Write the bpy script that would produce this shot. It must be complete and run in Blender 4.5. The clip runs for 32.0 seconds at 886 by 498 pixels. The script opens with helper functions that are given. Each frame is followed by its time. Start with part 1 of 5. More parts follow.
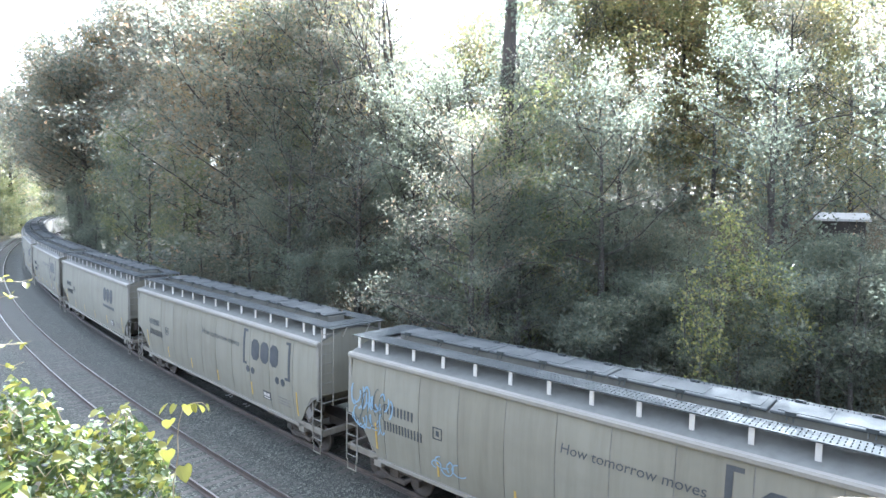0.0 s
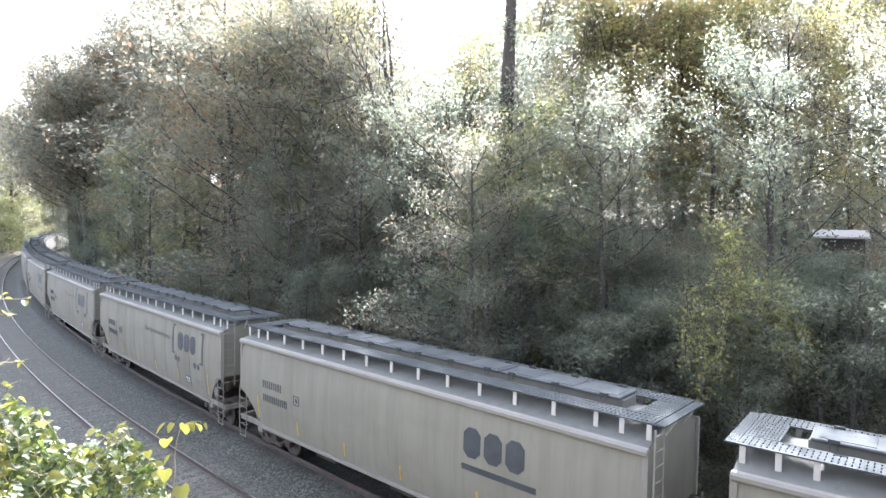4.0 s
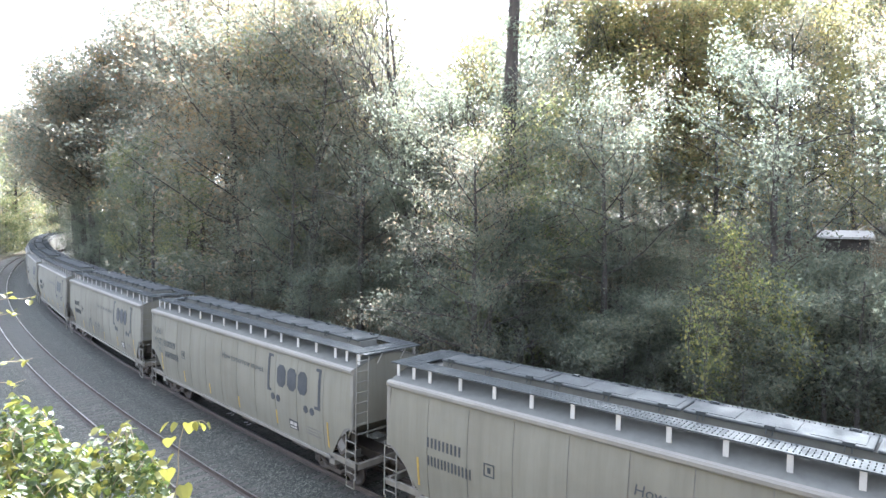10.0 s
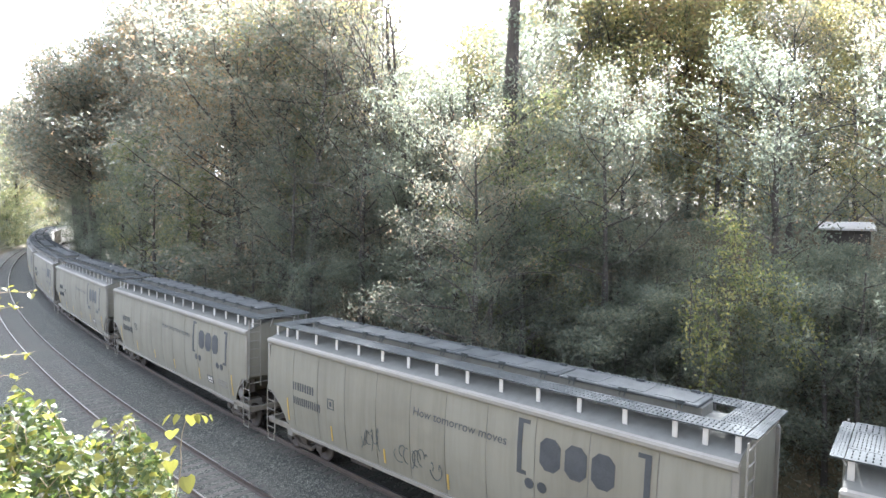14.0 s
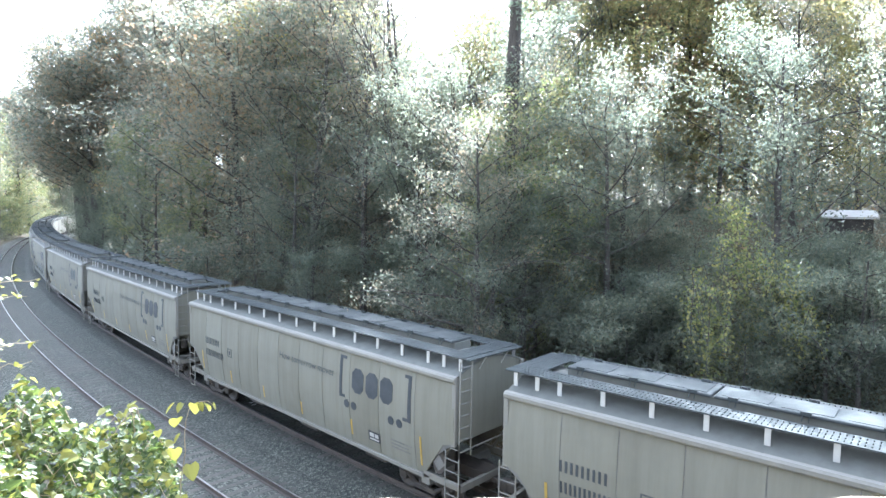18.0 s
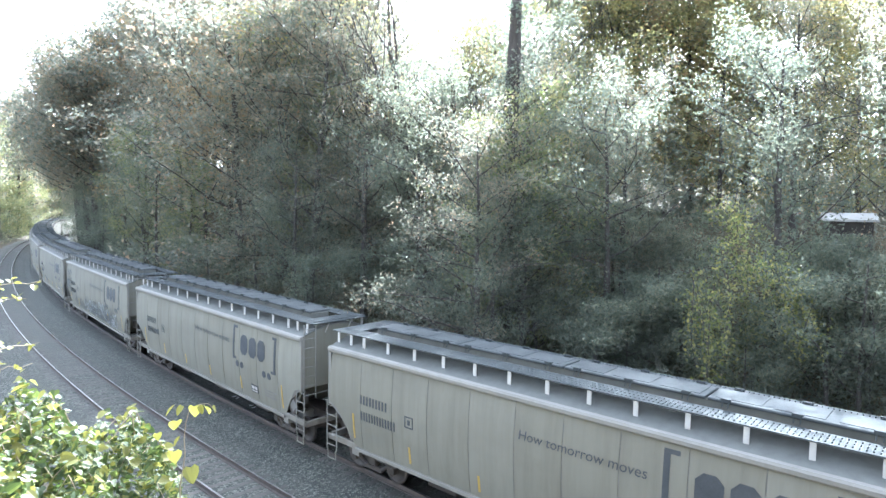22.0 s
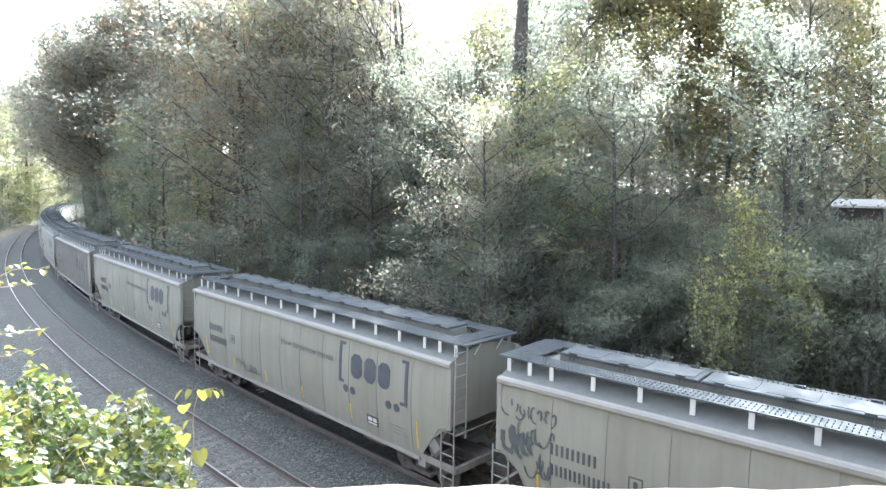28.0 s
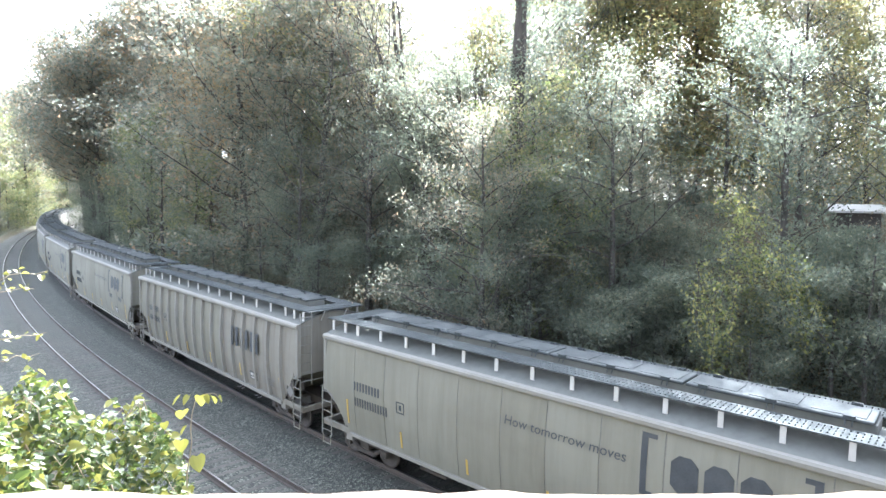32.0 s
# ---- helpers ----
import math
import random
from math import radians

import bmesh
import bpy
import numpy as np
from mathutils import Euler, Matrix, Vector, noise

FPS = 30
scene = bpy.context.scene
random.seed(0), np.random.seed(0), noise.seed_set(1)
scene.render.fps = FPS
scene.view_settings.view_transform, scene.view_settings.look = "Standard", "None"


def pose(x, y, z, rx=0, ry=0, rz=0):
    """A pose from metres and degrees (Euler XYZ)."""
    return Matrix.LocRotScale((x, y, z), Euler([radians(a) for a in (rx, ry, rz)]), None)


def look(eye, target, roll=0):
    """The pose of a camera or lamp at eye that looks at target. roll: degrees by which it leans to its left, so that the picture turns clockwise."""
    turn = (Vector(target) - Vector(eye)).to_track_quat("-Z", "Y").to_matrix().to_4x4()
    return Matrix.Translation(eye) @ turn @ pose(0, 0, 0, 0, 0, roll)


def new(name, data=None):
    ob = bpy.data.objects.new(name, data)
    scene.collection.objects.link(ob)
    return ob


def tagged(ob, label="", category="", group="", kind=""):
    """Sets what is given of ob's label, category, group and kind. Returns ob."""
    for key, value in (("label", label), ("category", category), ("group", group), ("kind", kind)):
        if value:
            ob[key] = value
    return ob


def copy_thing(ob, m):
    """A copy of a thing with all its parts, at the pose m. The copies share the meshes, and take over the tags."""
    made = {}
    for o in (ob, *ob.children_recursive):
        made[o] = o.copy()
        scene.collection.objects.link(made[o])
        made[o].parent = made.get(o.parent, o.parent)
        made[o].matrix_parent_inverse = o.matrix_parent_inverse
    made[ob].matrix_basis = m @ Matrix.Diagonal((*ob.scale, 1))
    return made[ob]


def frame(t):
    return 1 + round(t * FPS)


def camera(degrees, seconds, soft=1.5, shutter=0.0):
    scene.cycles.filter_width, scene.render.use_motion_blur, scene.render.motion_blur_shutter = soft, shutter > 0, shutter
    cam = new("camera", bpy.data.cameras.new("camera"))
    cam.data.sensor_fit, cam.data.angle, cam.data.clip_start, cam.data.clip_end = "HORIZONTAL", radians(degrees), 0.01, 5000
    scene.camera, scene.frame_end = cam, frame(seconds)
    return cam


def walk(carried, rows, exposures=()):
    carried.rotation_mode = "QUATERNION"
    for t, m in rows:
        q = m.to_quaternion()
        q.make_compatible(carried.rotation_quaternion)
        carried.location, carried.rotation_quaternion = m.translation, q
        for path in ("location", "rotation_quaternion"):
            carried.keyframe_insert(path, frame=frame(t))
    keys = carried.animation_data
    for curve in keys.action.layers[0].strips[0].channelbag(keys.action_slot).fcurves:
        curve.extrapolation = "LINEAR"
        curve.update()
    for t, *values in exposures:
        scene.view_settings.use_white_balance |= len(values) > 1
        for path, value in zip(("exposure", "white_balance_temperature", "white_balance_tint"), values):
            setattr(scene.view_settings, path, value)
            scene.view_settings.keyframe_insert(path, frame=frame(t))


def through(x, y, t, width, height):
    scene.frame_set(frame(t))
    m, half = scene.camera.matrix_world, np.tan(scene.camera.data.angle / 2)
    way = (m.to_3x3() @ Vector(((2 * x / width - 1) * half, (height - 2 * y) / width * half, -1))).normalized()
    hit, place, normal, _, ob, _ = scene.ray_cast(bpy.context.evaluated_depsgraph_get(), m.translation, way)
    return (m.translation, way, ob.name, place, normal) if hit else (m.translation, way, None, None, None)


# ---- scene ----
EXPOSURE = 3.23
CLIP = 32.0
EYE_Z = 8.869

# seconds, yaw, pitch and lean of the hand-held camera, in degrees
AIM = (
    (0, -0.20, -4.14, 0.92),
    (0.5, -0.35, -3.73, 0.96),
    (1, -0.18, -4.46, 0.96),
    (1.5, -0.24, -3.39, 0.93),
    (2, -0.26, -4.09, 0.86),
    (2.5, -0.23, -3.41, 0.89),
    (3, 0.75, -3.50, 0.95),
    (3.5, -0.20, -2.96, 0.90),
    (5.5, -0.10, -2.17, 0.94),
    (6, -0.05, -2.46, 0.96),
    (6.5, -0.07, -2.55, 0.95),
    (7, -0.07, -2.22, 0.93),
    (7.5, 0.01, -2.23, 0.89),
    (8, 0.00, -2.50, 0.92),
    (8.5, 0.00, -2.49, 0.91),
    (9, 0.01, -2.26, 0.93),
    (9.5, 0.04, -2.50, 0.93),
    (10, 0.08, -2.50, 0.94),
    (10.5, 0.08, -2.71, 0.90),
    (11, 0.18, -2.31, 0.85),
    (11.5, 0.16, -2.46, 0.83),
    (12, 0.17, -2.61, 0.82),
    (12.5, 0.13, -2.89, 0.87),
    (13, 0.14, -3.08, 0.81),
    (13.5, 0.14, -3.16, 0.82),
    (14, 0.15, -3.21, 0.81),
    (14.5, 0.17, -3.20, 0.84),
    (16.5, 0.20, -4.07, 0.71),
    (17, 0.13, -3.66, 0.72),
    (17.5, 0.26, -3.16, 0.74),
    (18, 0.30, -4.27, 0.74),
    (18.5, 0.30, -4.10, 0.75),
    (19, 0.30, -3.84, 0.81),
    (19.5, 0.32, -3.51, 0.85),
    (20, 0.28, -3.54, 0.83),
    (20.5, 0.33, -3.80, 0.76),
    (21, 0.34, -3.76, 0.75),
    (21.5, 0.33, -4.00, 0.77),
    (22, 0.32, -4.02, 0.77),
    (22.5, 0.23, -3.70, 0.80),
    (23, 0.29, -3.94, 0.77),
    (23.5, 0.30, -4.03, 0.76),
    (24, 0.36, -3.99, 0.79),
    (24.5, 0.35, -4.07, 0.81),
    (25, 0.39, -5.15, 0.73),
    (25.5, 0.33, -5.74, 0.80),
    (27.5, 0.65, -5.22, 0.82),
    (28, 0.88, -5.35, 0.79),
    (28.5, 0.83, -5.08, 0.79),
    (29, 0.77, -5.26, 0.79),
    (29.5, 0.78, -4.90, 0.81),
    (30, 0.79, -5.08, 0.82),
    (30.5, 0.77, -5.06, 0.83),
    (31, 0.71, -4.90, 0.83),
    (31.5, 0.74, -4.96, 0.81),
    (32, 0.76, -4.88, 0.82),
)

# seconds, change of exposure, white balance and tint of the phone's picture
TONE = ((0, 0.1, 5210, 10), (2.5, 0.1, 5410, 13), (3.2, 0, 5560, 16), (9, 0, 5460, 13), (14, 0, 5660, 13), (17, 0.1, 5210, 9), (19, 0.12, 5160, 8), (23, 0.18, 5210, 9), (25, 0.18, 5410, 11), (32, 0.2, 5410, 10))


def aim(yaw, pitch, lean):
    return pose(0, 0, EYE_Z, 0, 0, yaw) @ pose(0, 0, 0, 90 + pitch) @ pose(0, 0, 0, 0, 0, lean)


cam = camera(72.2, CLIP, soft=1.5)
walk(cam, [(t, aim(y, p, r)) for t, y, p, r in AIM], exposures=[(t, EXPOSURE + d, k, g) for t, d, k, g in TONE])

# ---- light: a low sun ahead of the camera, clear sky ----
SUN_AZ, SUN_EL = 4.2, 37.4
world = bpy.data.worlds.new("sky")
scene.world = world
world.use_nodes = True
wn = world.node_tree
wn.nodes.clear()
sky = wn.nodes.new("ShaderNodeTexSky")
sky.sky_type, sky.sun_disc = "NISHITA", False
sky.sun_elevation, sky.sun_rotation = radians(SUN_EL), radians(SUN_AZ)
sky.air_density, sky.dust_density, sky.ozone_density, sky.altitude = 0.8, 7.0, 0.5, 200
back = wn.nodes.new("ShaderNodeBackground")
back.inputs["Strength"].default_value = 0.15
wout = wn.nodes.new("ShaderNodeOutputWorld")
milky = wn.nodes.new("ShaderNodeHueSaturation")  # a thin autumn haze pales the blue
milky.inputs["Saturation"].default_value = 0.32
wn.links.new(sky.outputs[0], milky.inputs["Color"])
wn.links.new(milky.outputs[0], back.inputs[0])
wn.links.new(back.outputs[0], wout.inputs[0])

sun_data = bpy.data.lights.new("sun", "SUN")
sun_data.energy, sun_data.angle, sun_data.color = 5.0, radians(0.53), (1.0, 0.95, 0.87)
sun = new("sun", sun_data)
a, e = radians(SUN_AZ), radians(SUN_EL)
SUN_DIR = Vector((math.sin(a) * math.cos(e), math.cos(a) * math.cos(e), math.sin(e)))
sun.matrix_basis = look(SUN_DIR * 90, (0, 0, 0))


# ---- materials ----
def nodes_of(name):
    m = bpy.data.materials.new(name)
    m.use_nodes = True
    nt = m.node_tree
    return m, nt, nt.nodes["Principled BSDF"]


def add(nt, kind, **inputs):
    n = nt.nodes.new(kind)
    for k, v in inputs.items():
        n.inputs[k.replace("_", " ")].default_value = v
    return n


def ramp(nt, fac, stops):
    r = nt.nodes.new("ShaderNodeValToRGB")
    el = r.color_ramp.elements
    while len(el) < len(stops):
        el.new(0.5)
    for e, (p, c) in zip(el, stops):
        e.position = p
        e.color = (*c, 1) if len(c) == 3 else c
    nt.links.new(fac, r.inputs[0])
    return r.outputs[0]


def coords(nt, stretch=(1, 1, 1), world_space=False):
    n = nt.nodes.new("ShaderNodeNewGeometry" if world_space else "ShaderNodeTexCoord")
    mp = nt.nodes.new("ShaderNodeMapping")
    mp.inputs["Scale"].default_value = stretch
    nt.links.new(n.outputs["Position" if world_space else "Object"], mp.inputs[0])
    return mp.outputs[0]


def noise_tex(nt, vec, scale, detail=4, rough=0.6):
    n = add(nt, "ShaderNodeTexNoise", Scale=scale, Detail=detail, Roughness=rough)
    nt.links.new(vec, n.inputs["Vector"])
    return n.outputs["Fac"]


def mix(nt, fac, a, b, mode="MIX"):
    m = nt.nodes.new("ShaderNodeMix")
    m.data_type, m.blend_type = "RGBA", mode
    for sock, v in ((m.inputs[0], fac), (m.inputs[6], a), (m.inputs[7], b)):
        if isinstance(v, bpy.types.NodeSocket):
            nt.links.new(v, sock)
        else:
            sock.default_value = v if isinstance(v, float) else (*v, 1)
    return m.outputs[2]


def bump(nt, height, strength, distance, bsdf):
    b = add(nt, "ShaderNodeBump", Strength=strength, Distance=distance)
    nt.links.new(height, b.inputs["Height"])
    nt.links.new(b.outputs[0], bsdf.inputs["Normal"])


def mottled(name, lo, hi, scale, rough=0.7, metal=0.0, fine=12, bump_h=0.01, stretch=(1, 1, 1), world_space=False, per_object=0.0, gloss=0.5):
    """A surface between two colours at two scales, with a light relief."""
    m, nt, b = nodes_of(name)
    vec = coords(nt, stretch, world_space)
    big, small = noise_tex(nt, vec, scale), noise_tex(nt, vec, scale * fine, 3)
    c1 = ramp(nt, big, ((0.3, lo), (0.7, hi)))
    col = mix(nt, 0.35, c1, ramp(nt, small, ((0.3, lo), (0.7, hi))))
    if per_object:
        info = nt.nodes.new("ShaderNodeObjectInfo")
        k = 1 - per_object
        col = mix(nt, 1.0, col, ramp(nt, info.outputs["Random"], ((0, (k, k, k)), (1, (1, 1, 1)))), "MULTIPLY")
    nt.links.new(col, b.inputs["Base Color"])
    b.inputs["Roughness"].default_value, b.inputs["Metallic"].default_value = rough, metal
    b.inputs["Specular IOR Level"].default_value = gloss
    bump(nt, small, 0.5, bump_h, b)
    return m


def car_paint(name, clean, dirty, rust=(0.16, 0.09, 0.05), rough=0.7, gloss=0.3):
    """Weathered light paint: vertical streaks of grime, dust near the sill, specks of rust."""
    m, nt, b = nodes_of(name)
    streak = noise_tex(nt, coords(nt, (2.2, 2.2, 0.16)), 1.6, 5, 0.65)
    cloud = noise_tex(nt, coords(nt, (0.35, 0.6, 0.6)), 1.1, 4)
    speck = noise_tex(nt, coords(nt), 26, 3)
    col = mix(nt, ramp(nt, streak, ((0.42, (0, 0, 0)), (0.74, (0.6, 0.6, 0.6)))), clean, dirty)
    col = mix(nt, ramp(nt, cloud, ((0.45, (0, 0, 0)), (0.75, (0.5, 0.5, 0.5)))), col, dirty)
    col = mix(nt, ramp(nt, speck, ((0.68, (0, 0, 0)), (0.8, (0.6, 0.6, 0.6)))), col, rust)
    info = nt.nodes.new("ShaderNodeObjectInfo")
    col = mix(nt, 1.0, col, ramp(nt, info.outputs["Random"], ((0, (0.88, 0.87, 0.85)), (1, (1, 1, 1)))), "MULTIPLY")
    nt.links.new(col, b.inputs["Base Color"])
    b.inputs["Roughness"].default_value = rough
    b.inputs["Specular IOR Level"].default_value = gloss
    bump(nt, cloud, 0.25, 0.02, b)
    return m


def leaf_mat(name, stops, through=0.7, rough=0.36, gloss=0.6):
    """Leaves: each one its own tone, with light shining through."""
    m, nt, b = nodes_of(name)
    geo = nt.nodes.new("ShaderNodeNewGeometry")
    col = ramp(nt, geo.outputs["Random Per Island"], stops)
    cloud = noise_tex(nt, coords(nt, world_space=True), 0.22, 3)
    col = mix(nt, 1.0, col, ramp(nt, cloud, ((0.3, (0.8, 0.84, 0.8)), (0.7, (1.15, 1.1, 1.0)))), "MULTIPLY")
    nt.links.new(col, b.inputs["Base Color"])
    b.inputs["Roughness"].default_value = rough
    b.inputs["Specular IOR Level"].default_value = gloss
    tr = nt.nodes.new("ShaderNodeBsdfTranslucent")
    warm = mix(nt, 1.0, col, (1.7, 1.66, 1.66), "MULTIPLY")
    nt.links.new(warm, tr.inputs[0])
    ms = nt.nodes.new("ShaderNodeMixShader")
    ms.inputs[0].default_value = through
    out = nt.nodes["Material Output"]
    nt.links.new(b.outputs[0], ms.inputs[1])
    nt.links.new(tr.outputs[0], ms.inputs[2])
    nt.links.new(ms.outputs[0], out.inputs[0])
    return m


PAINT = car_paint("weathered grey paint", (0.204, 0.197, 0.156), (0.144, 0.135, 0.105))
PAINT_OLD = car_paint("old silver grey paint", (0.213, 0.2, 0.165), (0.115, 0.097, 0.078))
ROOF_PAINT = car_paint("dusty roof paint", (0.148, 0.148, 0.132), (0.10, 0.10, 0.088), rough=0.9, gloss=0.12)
TRIM_PAINT = mottled("chord paint", (0.175, 0.166, 0.14), (0.225, 0.213, 0.182), 1.5, 0.85, gloss=0.25)
WHITE = mottled("bracket white", (0.36, 0.345, 0.31), (0.46, 0.44, 0.40), 3, 0.7)
# darker than weathered galvanising: tree shade over the roofs is put into the colour
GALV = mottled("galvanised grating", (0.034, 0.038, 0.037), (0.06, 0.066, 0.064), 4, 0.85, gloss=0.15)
# the lids' tone is lowered for the same overhead shade
HATCH = mottled("hatch fibreglass", (0.046, 0.05, 0.048), (0.085, 0.09, 0.087), 1.5, 0.9, gloss=0.12)
SEAM = mottled("grime in the seams", (0.10, 0.095, 0.085), (0.2, 0.19, 0.17), 2, 0.8)
NAVY = mottled("dark blue lettering", (0.026, 0.031, 0.036), (0.055, 0.06, 0.064), 2, 0.6)
YELLOW = mottled("yellow reflective tape", (0.32, 0.215, 0.04), (0.43, 0.29, 0.06), 4, 0.5)
BLACK = mottled("black stencil", (0.02, 0.02, 0.02), (0.05, 0.05, 0.05), 3, 0.6)
STEEL = mottled("grimy steel", (0.035, 0.03, 0.026), (0.09, 0.075, 0.06), 2.5, 0.7, 0.2)
RUNNING = mottled("polished rail head", (0.18, 0.175, 0.165), (0.28, 0.275, 0.26), 3, 0.28, 1.0)
RAIL_RUST = mottled("rusty rail", (0.045, 0.038, 0.032), (0.09, 0.07, 0.055), 4, 0.8)
WOOD = mottled("creosoted tie", (0.05, 0.045, 0.036), (0.10, 0.09, 0.072), 2, 0.85, stretch=(0.4, 3, 3), per_object=0.4)
CONCRETE = mottled("parapet concrete", (0.095, 0.068, 0.042), (0.17, 0.128, 0.08), 3, 0.9, fine=18, bump_h=0.004)
BARK = mottled("bark", (0.03, 0.026, 0.021), (0.09, 0.077, 0.063), 3, 0.95, stretch=(3, 3, 0.6), bump_h=0.03)
GRAFFITI_BLUE = mottled("pale blue spray paint", (0.13, 0.22, 0.30), (0.22, 0.31, 0.38), 3, 0.5)
GRAFFITI_INK = mottled("dark spray paint", (0.03, 0.038, 0.038), (0.075, 0.085, 0.083), 3, 0.5)
GRAFFITI_PALE = mottled("pale spray paint", (0.20, 0.21, 0.20), (0.29, 0.30, 0.285), 3, 0.5)
LEAF_HILL = leaf_mat("woodland leaves", ((0, (0.095, 0.108, 0.088)), (0.35, (0.128, 0.138, 0.113)), (0.62, (0.158, 0.158, 0.124)), (0.86, (0.185, 0.165, 0.118)), (1, (0.225, 0.15, 0.095))))
LEAF_DARK = leaf_mat("dark evergreen leaves", ((0, (0.085, 0.10, 0.08)), (0.6, (0.115, 0.13, 0.10)), (1, (0.155, 0.16, 0.11))))
LEAF_AUTUMN = leaf_mat("turning leaves", ((0, (0.13, 0.125, 0.08)), (0.4, (0.19, 0.16, 0.09)), (0.78, (0.24, 0.18, 0.09)), (1, (0.27, 0.14, 0.07))))
LEAF_YELLOW = leaf_mat("yellow-green leaves", ((0, (0.09, 0.115, 0.04)), (0.5, (0.135, 0.15, 0.07)), (1, (0.23, 0.215, 0.095))), 0.5)
LEAF_GOLD = leaf_mat("golden olive leaves", ((0, (0.10, 0.115, 0.058)), (0.4, (0.15, 0.155, 0.072)), (0.75, (0.21, 0.195, 0.08)), (1, (0.26, 0.20, 0.08))), 0.68, 0.3)
LEAF_VINE = leaf_mat("sunlit hanging vine leaves", ((0, (0.10, 0.12, 0.04)), (0.5, (0.15, 0.165, 0.06)), (1, (0.25, 0.23, 0.08))), 0.6, 0.3)
KUDZU = leaf_mat("broad vine leaves", ((0, (0.03, 0.046, 0.014)), (0.45, (0.052, 0.075, 0.02)), (0.8, (0.09, 0.112, 0.028)), (1, (0.17, 0.16, 0.035))), 0.36, 0.5, 0.3)
STEM = mottled("vine stem", (0.16, 0.12, 0.07), (0.30, 0.24, 0.15), 6, 0.85)


def gravel_mat():
    m, nt, b = nodes_of("ballast")
    vec = coords(nt, world_space=True)
    v = add(nt, "ShaderNodeTexVoronoi", Scale=17.0)
    nt.links.new(vec, v.inputs["Vector"])
    tone = ramp(nt, v.outputs["Color"], ((0.1, (0.014, 0.015, 0.011)), (0.5, (0.031, 0.033, 0.024)), (0.9, (0.13, 0.133, 0.10))))
    stain = noise_tex(nt, vec, 0.5, 4)
    col = mix(nt, ramp(nt, stain, ((0.4, (0, 0, 0)), (0.7, (0.6, 0.6, 0.6)))), tone, (0.05, 0.047, 0.036))
    nt.links.new(col, b.inputs["Base Color"])
    b.inputs["Roughness"].default_value = 0.9
    bump(nt, v.outputs["Distance"], 0.9, 0.04, b)
    return m


def soil_mat():
    m, nt, b = nodes_of("leaf litter")
    vec = coords(nt, world_space=True)
    big, small = noise_tex(nt, vec, 0.25, 5), noise_tex(nt, vec, 9, 4)
    c = ramp(nt, big, ((0.3, (0.035, 0.045, 0.018)), (0.5, (0.07, 0.06, 0.03)), (0.75, (0.15, 0.11, 0.06))))
    c = mix(nt, 0.5, c, ramp(nt, small, ((0.3, (0.03, 0.03, 0.015)), (0.7, (0.17, 0.13, 0.07)))))
    nt.links.new(c, b.inputs["Base Color"])
    b.inputs["Roughness"].default_value = 0.95
    bump(nt, small, 0.8, 0.06, b)
    return m


GRAVEL, SOIL = gravel_mat(), soil_mat()


# ---- mesh helpers ----
def part(name, bm, material, parent=None, label="", smooth=False):
    me = bpy.data.meshes.new(name)
    if smooth:
        for f in bm.faces:
            f.smooth = True
    bm.to_mesh(me)
    bm.free()
    me.materials.append(material)
    ob = new(name, me)
    ob.parent = parent
    return tagged(ob, label)


def from_arrays(name, verts, faces, material, parent=None, label="", smooth=False):
    me = bpy.data.meshes.new(name)
    me.from_pydata(verts, [], faces)
    if smooth:
        me.polygons.foreach_set("use_smooth", [True] * len(me.polygons))
    me.materials.append(material)
    ob = new(name, me)
    ob.parent = parent
    return tagged(ob, label)


def again(ob, m, name=None, parent=None):
    """The same mesh once more, as an object of its own."""
    o = new(name or ob.name.split(".")[0], ob.data)
    o.parent = parent or ob.parent
    o.matrix_basis = m
    return o


def thing(name, label, category, group="", kind=""):
    return tagged(new(name), label, category, group, kind)


def box(bm, x0, x1, y0, y1, z0, z1, bevel=0.0):
    g = bmesh.ops.create_cube(bm, size=1, matrix=Matrix.LocRotScale(((x0 + x1) / 2, (y0 + y1) / 2, (z0 + z1) / 2), None, (x1 - x0, y1 - y0, z1 - z0)))
    if bevel:
        es = list({e for v in g["verts"] for e in v.link_edges})
        bmesh.ops.bevel(bm, geom=es, offset=bevel, segments=2, affect="EDGES", profile=0.5)
    return bm


def rod(bm, p, q, r0, r1=None, seg=6):
    p, q = Vector(p), Vector(q)
    d = q - p
    m = Matrix.Translation((p + q) / 2) @ d.to_track_quat("Z", "Y").to_matrix().to_4x4()
    bmesh.ops.create_cone(bm, cap_ends=True, segments=seg, radius1=r0, radius2=r0 if r1 is None else r1, depth=d.length, matrix=m)
    return bm


def sweep_x(profile, x0, x1, closed=True):
    """A profile of (y, z) drawn out along x."""
    bm = bmesh.new()
    a = [bm.verts.new((x0, y, z)) for y, z in profile]
    b = [bm.verts.new((x1, y, z)) for y, z in profile]
    n = len(profile)
    for i in range(n if closed else n - 1):
        j = (i + 1) % n
        bm.faces.new((a[i], b[i], b[j], a[j]))
    if closed:
        bm.faces.new(a[::-1])
        bm.faces.new(b)
    bmesh.ops.recalc_face_normals(bm, faces=bm.faces)
    return bm


